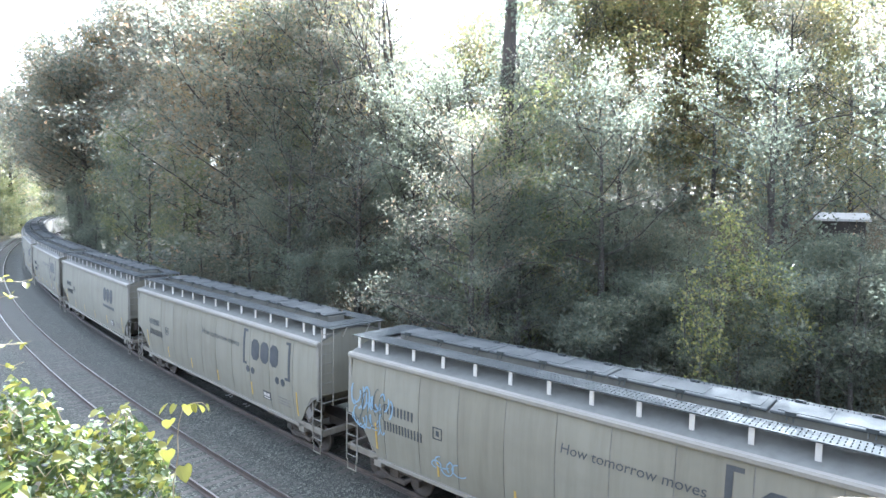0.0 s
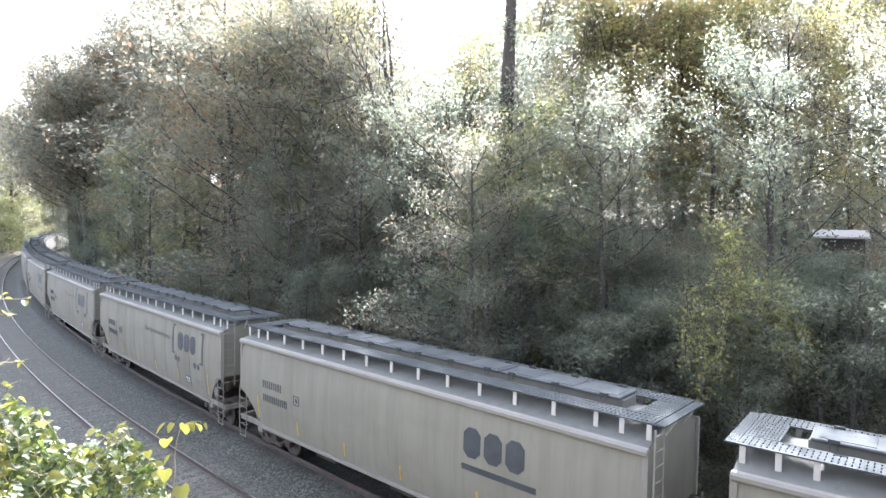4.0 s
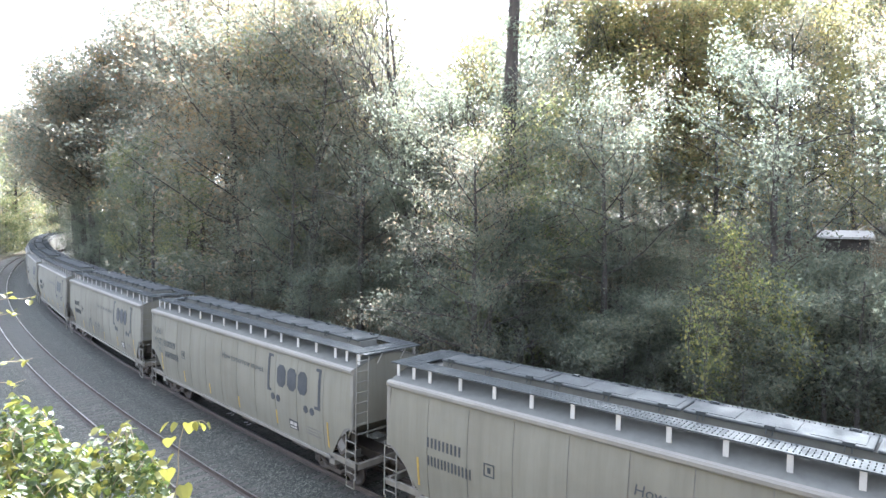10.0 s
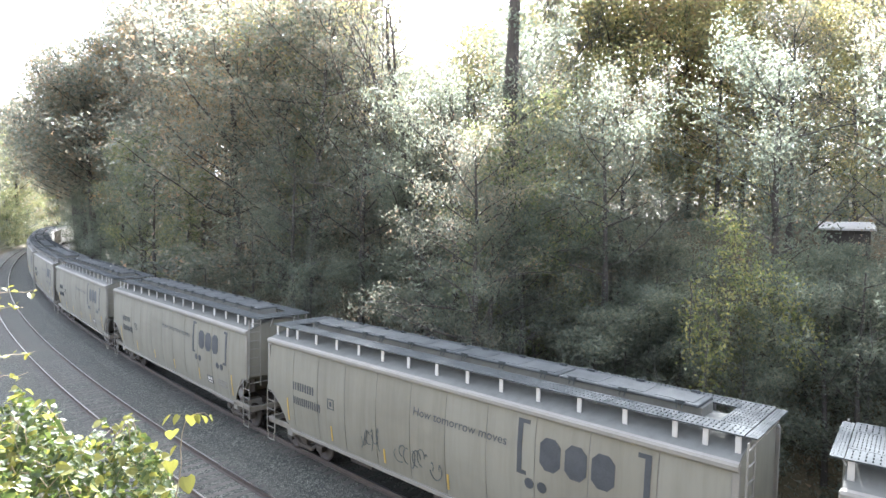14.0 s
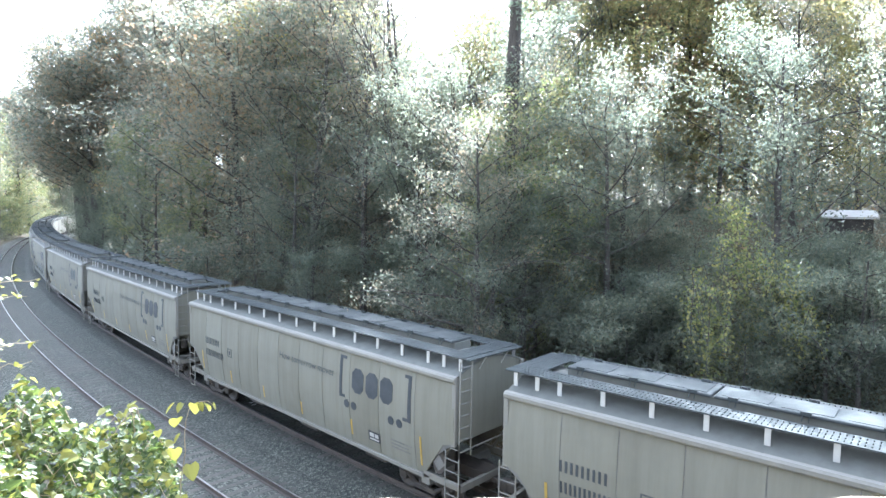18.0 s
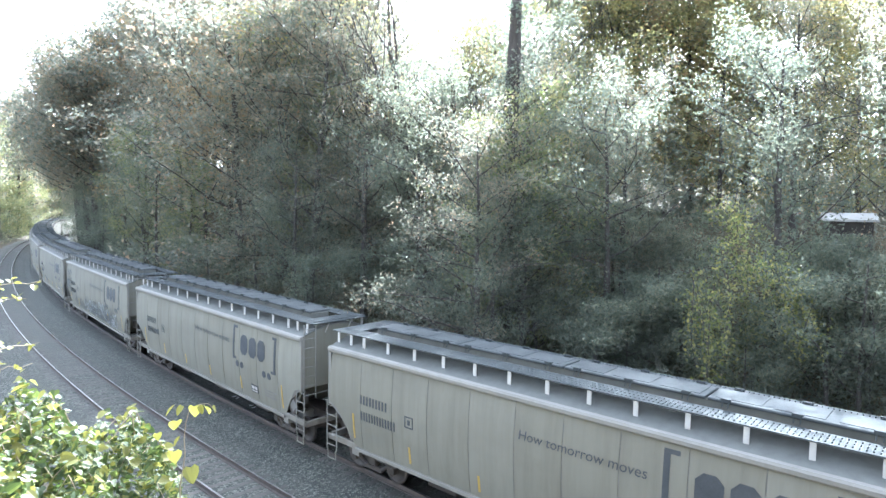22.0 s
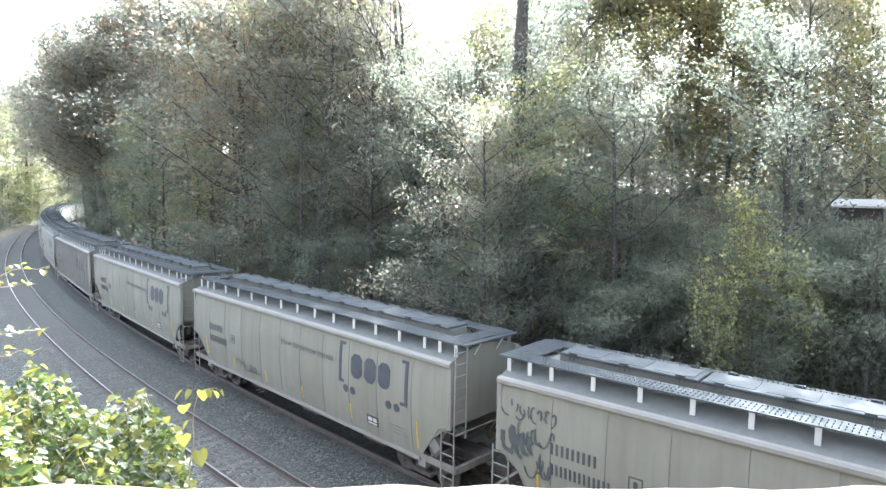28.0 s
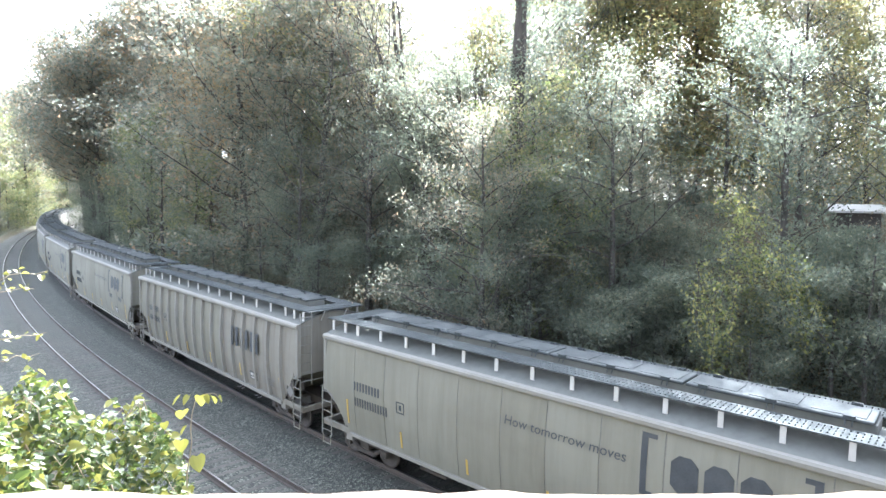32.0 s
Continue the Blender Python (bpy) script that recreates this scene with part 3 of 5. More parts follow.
def add_markings(root, logo, slogan=True):
    """Lettering and tape on the near side."""
    tagged(part("reporting_mark", flat_shape(bars(-6.6, -5.4, 2.56, 2.84, 9)), NAVY, root), "dark bars of a reporting mark", kind="stuff")
    tagged(part("car_number", flat_shape(bars(-6.58, -5.05, 2.04, 2.32, 13)), NAVY, root), "dark bars of a number", kind="stuff")
    bm = flat_shape(quad(-4.62, -4.28, 2.3, 2.33, 1) + quad(-4.62, -4.28, 2.62, 2.65, 1) + quad(-4.62, -4.59, 2.33, 2.62, 3) + quad(-4.31, -4.28, 2.33, 2.62, 3) + quad(-4.5, -4.4, 2.4, 2.55, 1))
    part("clearance_plate", bm, NAVY, root)
    if slogan:
        lettering("How tomorrow moves", -0.58, 2.75, 3.05, root)
    if logo == "bracket":
        shapes = quad(3.08, 3.22, 2.46, 3.84) + quad(3.22, 3.42, 3.74, 3.84, 1) + quad(3.22, 3.36, 2.46, 2.56, 1)
        part("logo_bracket", flat_shape(shapes), NAVY, root, "dark square bracket of the logo")
        shapes = quad(6.36, 6.5, 2.42, 3.82) + quad(6.2, 6.36, 3.72, 3.82, 1) + quad(6.16, 6.36, 2.42, 2.52, 1)
        part("logo_bracket", flat_shape(shapes), NAVY, root, "dark square bracket of the logo")
        for x in (3.45, 3.82, 5.62, 6.0):
            part("logo_dot", flat_shape(disc(x, 2.28, 0.135)), NAVY, root)
        x, z = 3.74, 2.74
    elif logo == "underline":
        x, z = 3.2, 2.66
        part("logo_bar", flat_shape(quad(3.15, 5.5, 2.3, 2.46, 2)), NAVY, root)
    if logo in ("bracket", "underline"):
        # three plain blocks in place of the emblem
        for k in range(3):
            a0, c, w, h = x + k * 0.69, 0.16, 0.57, 0.8
            shape = [[(a0 + c, z), (a0 + w - c, z), (a0 + w, z + c), (a0 + w, z + h - c), (a0 + w - c, z + h), (a0 + c, z + h), (a0, z + h - c), (a0, z + c)]]
            part("logo_block", flat_shape(shape), NAVY, root, "dark plain block of the emblem")
    if logo == "ribs":
        for i in range(3):
            part("logo_block", flat_shape(bars(3.0 + i * 0.85, 3.62 + i * 0.85, 2.5, 3.3, 2), 0.03), NAVY, root, "faded dark block of the emblem")
    part("data_panel", flat_shape(quad(4.52, 5.08, 1.36, 1.68, 2), 0.012), BLACK, root, "small black data stencil")
    part("stencil", flat_shape(quad(4.58, 4.78, 1.5, 1.62, 1) + quad(4.83, 5.0, 1.5, 1.62, 1) + quad(4.58, 5.0, 1.4, 1.45, 1), 0.018), WHITE, root)
    small = []
    for i, wd in enumerate((0.9, 0.75, 0.85)):
        small += quad(5.6, 5.6 + wd, 1.66 - i * 0.11, 1.70 - i * 0.11, 1)
    part("stencil", flat_shape(small), SEAM, root, "small grey stencilled lines")
    for x, z0, z1 in ((-7.0, 1.32, 2.16), (-4.5, 1.2, 1.72), (-1.9, 1.2, 1.66), (0.7, 1.2, 1.66), (3.62, 1.28, 1.8), (6.86, 1.26, 2.14)):
        part("reflector", flat_shape(quad(x, x + 0.07, z0, z1, 3)), YELLOW, root, "yellow reflective strip")
    # placard holder by the ladder
    bm = bmesh.new()
    bmesh.ops.create_cone(bm, cap_ends=True, segments=20, radius1=0.3, radius2=0.3, depth=0.03, matrix=pose(7.55, -1.43, 1.6, 90) @ Matrix.Diagonal((0.85, 1.3, 1, 1)))
    part("placard_plate", bm, STEEL, root)
    bm = bmesh.new()
    bmesh.ops.create_cone(bm, cap_ends=True, segments=4, radius1=0.235, radius2=0.235, depth=0.012, matrix=pose(7.56, -1.452, 1.54, 90))
    part("placard", bm, SEAM, root, "grey diamond placard")


def hopper_car(logo, slogan, panels, label):
    root = thing("hopper_car", label, "freight car", "cars of the moving train")
    for s in (-1, 1):
        if panels:
            for a, b in zip(SEAMS, SEAMS[1:]):
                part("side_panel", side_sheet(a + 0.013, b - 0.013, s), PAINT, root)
            part("seam_backing", side_sheet(-8.19, 8.19, s, 0.02, -0.012, None, 8, 24), SEAM, root, "dark grimy weld seams")
        else:
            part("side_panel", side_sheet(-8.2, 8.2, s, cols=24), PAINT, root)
        bm = box(bmesh.new(), -6.95, 6.95, s * 1.42 - 0.05, s * 1.42 + 0.05, 0.9, 1.02, 0.015)
        part("side_sill", bm, TRIM_PAINT, root)
    add_roof(root)
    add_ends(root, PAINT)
    add_running_gear(root)
    add_markings(root, logo, slogan)
    return root


def ribbed_car(label):
    root = thing("hopper_car", label, "freight car", "cars of the moving train")
    for s in (-1, 1):
        for k, (a, b) in enumerate(((-8.2, 1.9), (1.9, 8.2))):
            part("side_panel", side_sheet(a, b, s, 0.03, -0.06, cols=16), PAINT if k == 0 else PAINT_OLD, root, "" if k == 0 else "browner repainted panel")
        for i in range(15):
            x = -7.0 + i * 1.0
            bm = bmesh.new()
            z0 = foot(x)
            ring = []
            for k in range(7):
                z = z0 + (4.0 - z0) * k / 6
                y = side_y(z)
                ring.append([bm.verts.new((x + dx, s * (y + dy), z)) for dx, dy in ((-0.075, -0.06), (-0.05, 0.06), (0.05, 0.06), (0.075, -0.06))])
            for p, q in zip(ring, ring[1:]):
                for k in range(4):
                    bm.faces.new((p[k], p[(k + 1) % 4], q[(k + 1) % 4], q[k]))
            bm.faces.new(ring[0])
            bm.faces.new(ring[-1][::-1])
            bmesh.ops.recalc_face_normals(bm, faces=bm.faces)
            part("side_rib", bm, TRIM_PAINT, root)
        bm = box(bmesh.new(), -6.95, 6.95, s * 1.42 - 0.06, s * 1.42 + 0.06, 0.88, 1.02, 0.015)
        part("side_sill", bm, TRIM_PAINT, root)
    add_roof(root)
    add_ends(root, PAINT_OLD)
    add_running_gear(root)
    add_markings(root, "ribs", False)
    return root


def scrawl(parent, x0, x1, z0, z1, mat, seed, strokes, thick=0.045):
    """Unreadable spray strokes on the near side."""
    rnd = random.Random(seed)
    polys = []
    for k in range(strokes):
        cx = x0 + (x1 - x0) * (k + 0.5) / strokes
        a0, r = rnd.uniform(0, 6.28), (z1 - z0) * rnd.uniform(0.25, 0.48)
        rx = max((x1 - x0) / strokes * rnd.uniform(0.4, 1.3), 0.06)
        cz = (z0 + z1) / 2 + rnd.uniform(-0.12, 0.12) * (z1 - z0)
        n, span = 9, rnd.uniform(1.6, 4.6)
        pts = []
        for i in range(n + 1):
            a = a0 + span * i / n
            pts.append((cx + rx * math.cos(a) + 0.1 * (i / n - 0.5), cz + r * math.sin(a) * (1 - 0.3 * i / n)))
        for p, q in zip(pts, pts[1:]):
            d = Vector((q[0] - p[0], q[1] - p[1]))
            if d.length < 1e-3:
                continue
            nrm = Vector((-d.y, d.x)).normalized() * thick * rnd.uniform(0.35, 0.6)
            e = d * 0.08
            polys.append([(p[0] + nrm.x - e.x, p[1] + nrm.y - e.y), (q[0] + nrm.x + e.x, q[1] + nrm.y + e.y), (q[0] - nrm.x + e.x, q[1] - nrm.y + e.y), (p[0] - nrm.x - e.x, p[1] - nrm.y - e.y)])
    return tagged(part("graffiti", flat_shape(polys, 0.016 + 0.001 * (seed % 7), 0.003), mat, parent), "sprayed graffiti strokes", kind="stuff")



# the cars in their order, the first one leading; each with what sets it apart
BRACKET = "weathered grey covered hopper car with curved panelled sides"
base = hopper_car("bracket", True, True, BRACKET)
plain = hopper_car("underline", False, False, "weathered grey covered hopper car with smooth unseamed sides")
ribbed = ribbed_car("old silver-grey hopper car with upright ribbed sides")
# at 9 s the centre of car FIRST + 4 stands 6.68 m up the line
CARS = 23
KINDS = {2: "plain", 14: "ribbed"}
TRAIN = []
for i in range(CARS):
    src = {"plain": plain, "ribbed": ribbed}.get(KINDS.get(i), base)
    free = src not in TRAIN
    ob = src if free else copy_thing(src, Matrix())
    TRAIN.append(ob)


def decorate():
    def bits(i, *rows):
        for row in rows:
            scrawl(TRAIN[i], *row)
        TRAIN[i]["label"] = "weathered grey covered hopper car with curved sides and graffiti"

    bits(0, (-8.0, -6.3, 2.3, 3.3, GRAFFITI_BLUE, 3, 12, 0.06), (-8.0, -6.6, 1.75, 2.5, GRAFFITI_BLUE, 4, 9, 0.05), (-7.8, -6.4, 1.8, 3.2, GRAFFITI_INK, 5, 8, 0.03), (-4.6, -3.6, 1.3, 1.9, GRAFFITI_BLUE, 15, 5, 0.04))
    bits(6, (-3.0, -2.0, 1.4, 2.3, GRAFFITI_INK, 6, 6, 0.03), (-1.3, 0.6, 1.3, 2.1, GRAFFITI_INK, 7, 10, 0.035))
    bits(5, (-7.95, -6.85, 2.95, 3.4, GRAFFITI_INK, 8, 8, 0.04), (-7.9, -6.75, 2.5, 2.9, GRAFFITI_INK, 18, 8, 0.04), (-7.6, -6.8, 2.1, 2.45, GRAFFITI_INK, 28, 5, 0.035))
    bits(11, (-2.5, 5.8, 1.1, 2.2, GRAFFITI_PALE, 9, 30, 0.12), (-2.6, 5.9, 1.1, 2.35, GRAFFITI_INK, 10, 40, 0.05), (-1.0, 4.6, 1.15, 1.8, GRAFFITI_INK, 11, 18, 0.10), (-7.95, -6.5, 3.15, 3.65, GRAFFITI_INK, 12, 11, 0.045), (-7.5, -6.5, 2.5, 3.15, GRAFFITI_INK, 13, 9, 0.045), (-7.95, -7.1, 2.1, 3.0, GRAFFITI_INK, 16, 6, 0.13), (-7.2, -6.6, 1.7, 2.5, GRAFFITI_INK, 17, 5, 0.05), (-6, -2.6, 1.1, 1.9, GRAFFITI_INK, 21, 12, 0.04))
    bits(12, (-4.2, -2.4, 1.25, 1.7, GRAFFITI_INK, 14, 9, 0.05))


decorate()


# ---- woods ----
def leaf_cloud(centres, radii, count, size, seed, droop=0.0, flat=0.7, single=False):
    """Verts and faces of many single leaves, each a bent pair of triangles."""
    rs = np.random.RandomState(seed)
    centres, radii = np.asarray(centres, float), np.asarray(radii, float)
    idx = rs.randint(0, len(centres), count)
    off = rs.normal(0, 0.55, (count, 3))
    ln = np.linalg.norm(off, axis=1, keepdims=True)
    off = off / np.maximum(ln, 1e-6) * np.minimum(ln, 1.2)
    off[:, 2] *= flat
    pos = centres[idx] + off * radii[idx][:, None]
    pos[:, 2] -= droop * rs.random_sample(count) ** 2
    d = rs.normal(0, 1, (count, 3))
    d /= np.linalg.norm(d, axis=1, keepdims=True)
    n = rs.normal(0, 1, (count, 3)) + np.array([0, 0, 0.7])
    side = np.cross(d, n)
    side /= np.maximum(np.linalg.norm(side, axis=1, keepdims=True), 1e-6)
    up = np.cross(side, d)
    s = size * rs.uniform(0.6, 1.35, (count, 1))
    a = pos - d * s * 0.5
    if single:
        verts = np.stack([a + side * s * 0.3, pos + d * s * 0.62 + up * s * 0.1, a - side * s * 0.3], 1).reshape(-1, 3)
        return verts, np.arange(count * 3).reshape(-1, 3)
    b = pos + side * s * 0.34 + up * s * 0.12
    c = pos + d * s * 0.55
    e = pos - side * s * 0.34 + up * s * 0.12
    verts = np.stack([a, b, c, e], 1).reshape(-1, 3)
    k = np.arange(count) * 4
    faces = np.concatenate([np.stack([k, k + 1, k + 2], 1), np.stack([k, k + 2, k + 3], 1)])
    return verts, faces


def leaf_object(name, verts, faces, mat, parent=None, label=""):
    me = bpy.data.meshes.new(name)
    me.vertices.add(len(verts))
    me.vertices.foreach_set("co", np.asarray(verts, np.float32).ravel())
    me.loops.add(len(faces) * 3)
    me.loops.foreach_set("vertex_index", np.asarray(faces, np.int32).ravel())
    me.polygons.add(len(faces))
    me.polygons.foreach_set("loop_start", np.arange(len(faces), dtype=np.int32) * 3)
    me.update(calc_edges=True)
    me.materials.append(mat)
    ob = new(name, me)
    ob.parent = parent
    return tagged(ob, label)


def tube(verts, faces, pts, radii, seg=6):
    base = len(verts)
    for i, p in enumerate(pts):
        d = (pts[min(i + 1, len(pts) - 1)] - pts[max(i - 1, 0)]).normalized()
        q = d.to_track_quat("Z", "Y")
        for k in range(seg):
            a = 2 * math.pi * k / seg
            verts.append(tuple(p + q @ Vector((radii[i] * math.cos(a), radii[i] * math.sin(a), 0))))
    for i in range(len(pts) - 1):
        for k in range(seg):
            a, b = base + i * seg + k, base + i * seg + (k + 1) % seg
            faces.append((a, b, b + seg, a + seg))


def make_tree(label, tall, spread, leaves, size, mat, seed, bare=0.35, trunk_r=0.2, fill=0.9, single=False, sway=1.0, ivy=0):
    """A trunk that tapers and leans, limbs that fork, and a ragged crown of single leaves."""
    rnd = random.Random(seed)
    root = thing("tree", label, "tree", "trees of the wooded hillside")
    verts, faces, tips, rad = [], [], [], []
    trunk = [Vector((0, 0, -0.5))]
    lean = Vector((rnd.uniform(-0.06, 0.06), rnd.uniform(-0.06, 0.06), 0)) * sway
    n = 9
    for i in range(1, n + 1):
        trunk.append(trunk[-1] + (Vector((rnd.uniform(-0.05, 0.05) * sway, rnd.uniform(-0.05, 0.05) * sway, 1)) + lean) * (tall / n))
    tube(verts, faces, trunk, [trunk_r * (1 - 0.9 * i / n) + 0.015 for i in range(n + 1)], 8)
    limbs = int(tall * 1.5)
    for i in range(limbs):
        f = bare + (1 - bare) * (i + rnd.random()) / limbs
        k = f * n
        p = trunk[int(k)].lerp(trunk[min(int(k) + 1, n)], k % 1)
        a = i * 2.4 + rnd.uniform(-0.5, 0.5)
        reach = spread * (0.40 + 0.68 * math.sin(math.pi * min(1, 0.25 + 0.64 * (f - bare) / (1 - bare)))) * rnd.uniform(0.6, 1.1)
        d = Vector((math.cos(a), math.sin(a), rnd.uniform(0.25, 0.8))).normalized()
        pts = [p]
        for s in range(4):
            d = (d + Vector((rnd.uniform(-0.25, 0.25), rnd.uniform(-0.25, 0.25), rnd.uniform(-0.15, 0.2)))).normalized()
            pts.append(pts[-1] + d * reach / 4)
        r0 = trunk_r * 0.42 * (1 - 0.6 * f)
        tube(verts, faces, pts, [0.8 * r0 * (1 - 0.2 * s) + 0.005 for s in range(5)], 4)
        for s in (1, 2, 3, 4):
            if rnd.random() < fill:
                tips.append(pts[s])
                rad.append(rnd.uniform(0.55, 1.0) * spread * 0.26)
            e = (d + Vector((rnd.uniform(-1, 1), rnd.uniform(-1, 1), rnd.uniform(-0.4, 0.8)))).normalized() * reach * 0.32
            q = pts[s] + e
            tube(verts, faces, [pts[s], pts[s] + e * 0.5 + Vector((0, 0, 0.08)), q], [r0 * 0.3 + 0.003, r0 * 0.2 + 0.003, 0.003], 3)
            if rnd.random() < fill:
                tips.append(q)
                rad.append(rnd.uniform(0.5, 1.0) * spread * 0.24)
    from_arrays("trunk", verts, faces, BARK, root, smooth=True)
    if ivy:
        hold = [tuple(trunk[i].lerp(trunk[i + 1], rnd.random()) + Vector((rnd.uniform(-0.5, 0.5), rnd.uniform(-0.5, 0.5), 0))) for i in range(6) for _ in range(7)]
        v, f = leaf_cloud(hold, [rnd.uniform(0.3, 0.9) for _ in hold], ivy, 0.13, seed + 1, flat=1.0, single=True)
        leaf_object("ivy", v, f, LEAF_DARK, root, "ivy climbing the stem")
    if leaves:
        v, f = leaf_cloud([tuple(t) for t in tips], rad, leaves, size, seed, single=single)
        leaf_object("crown", v, f, mat, root)
    return root


def forked_tree(label, seed):
    """Three bare stems from one foot, with long crooked limbs and few leaves."""
    rnd = random.Random(seed)
    root = thing("tree", label, "tree", "trees of the wooded hillside")
    verts, faces, tips, rad = [], [], [], []

    def limb(p, d, length, r, depth, bend):
        pts, n = [p], 6
        for _ in range(n):
            d = (d + bend * 0.16 + Vector((rnd.uniform(-0.16, 0.16), rnd.uniform(-0.16, 0.16), rnd.uniform(-0.05, 0.10)))).normalized()
            pts.append(pts[-1] + d * length / n)
        tube(verts, faces, pts, [r * (1 - 0.72 * i / n) + 0.006 for i in range(n + 1)], 6 if depth < 2 else 4)
        if depth == 3:
            tips.append(pts[-1])
            rad.append(rnd.uniform(0.35, 0.75))
            return
        for i in range(2, n + 1):
            for _ in range(1 if depth < 2 else 2):
                side = Vector((rnd.uniform(-1, 1), rnd.uniform(-0.6, 0.6), rnd.uniform(0.0, 0.8))).normalized()
                limb(pts[i], (d + side * 1.25).normalized(), length * rnd.uniform(0.28, 0.5), r * (1 - 0.72 * i / n) * 0.6, depth + 1, Vector((0, 0, 0.3)))

    limb(Vector((0, 0, -0.4)), Vector((-0.02, 0, 1)), 19, 0.26, 0, Vector((0, 0, 0.2)))
    limb(Vector((0.35, 0.1, -0.4)), Vector((0.10, 0, 1)), 17, 0.19, 0, Vector((0.10, 0, 0.15)))
    limb(Vector((-0.3, 0.1, -0.4)), Vector((-0.14, 0, 1)), 15, 0.16, 0, Vector((-0.05, 0, 0.2)))
    limb(Vector((0.2, 0, 10.2)), Vector((0.9, 0, 0.35)), 6.5, 0.15, 1, Vector((0, 0, 0.25)))
    limb(Vector((-0.2, 0, 8.6)), Vector((-0.9, 0, 0.3)), 5.0, 0.12, 1, Vector((0, 0, 0.3)))
    from_arrays("trunk", verts, faces, BARK, root, smooth=True)
    v, f = leaf_cloud([tuple(t) for t in tips], rad, 3600, 0.14, seed, single=True)
    leaf_object("crown", v, f, LEAF_GOLD, root)
    return root


MODELS = [
    make_tree("tall broadleaf tree with a green autumn crown", 19, 5.0, 17000, 0.12, LEAF_HILL, 11, 0.25, 0.27, single=True),
    make_tree("broadleaf tree with orange-brown turning leaves", 18, 4.8, 16000, 0.12, LEAF_AUTUMN, 12, 0.25, 0.25, single=True),
    make_tree("dense dark green tree draped in vines", 14, 4.6, 16500, 0.125, LEAF_DARK, 13, 0.06, 0.22, single=True),
    make_tree("slender tree with yellow-green leaves", 16, 4.0, 12000, 0.15, LEAF_YELLOW, 14, 0.2, 0.2, single=True),
    make_tree("spreading broadleaf tree in dull green leaf", 20, 5.8, 19000, 0.125, LEAF_HILL, 15, 0.15, 0.3, single=True),
    make_tree("low bushy sapling hung with climbing vines", 8, 3.4, 10500, 0.105, LEAF_DARK, 16, 0.04, 0.1, single=True),
    make_tree("sunlit shrub hung with yellow-green vine leaves", 8, 3.0, 8000, 0.12, LEAF_YELLOW, 17, 0.04, 0.1),
    make_tree("tall hilltop tree in dull green and brown leaf", 22, 6.0, 15000, 0.24, LEAF_HILL, 19, 0.1, 0.3, single=True),
    make_tree("tall hilltop tree with browning leaves", 21, 5.6, 14000, 0.24, LEAF_AUTUMN, 20, 0.1, 0.28, single=True),
    forked_tree("forked tree with bare crooked limbs and few leaves", 18),
    make_tree("stout straight tree with a leafy vine-hung stem", 21, 4.6, 6000, 0.17, LEAF_HILL, 22, 0.74, 0.42, single=True, sway=0.35, ivy=4200),
    make_tree("tall tree with a clear stem and overhanging crown", 21, 6.4, 15000, 0.25, LEAF_HILL, 23, 0.42, 0.3, single=True),
    make_tree("dense leafy tree turning olive and gold", 20, 6.4, 18000, 0.185, LEAF_GOLD, 31, 0.08, 0.2, single=True),
    make_tree("dense leafy tree in dull olive green", 20, 6.2, 18000, 0.185, LEAF_HILL, 32, 0.08, 0.2, single=True),
]
HEIGHTS = (19, 18, 14, 16, 20, 8, 8, 22, 21, 19, 21, 21, 20, 20)
# how high the wood stands over the eye, by bearing: degrees to the right of north, rise over run
SKY_AZ = (-60, -36.1, -35, -33.9, -30.9, -30.1, -28.8, -8.4, -5.8, -4.2, 0.5, 2.8, 4.6, 35, 60)
SKY_RISE = (0.15, 0.15, 0.175, 0.215, 0.225, 0.285, 0.37, 0.40, 0.34, 0.265, 0.27, 0.33, 0.40, 0.38, 0.36)


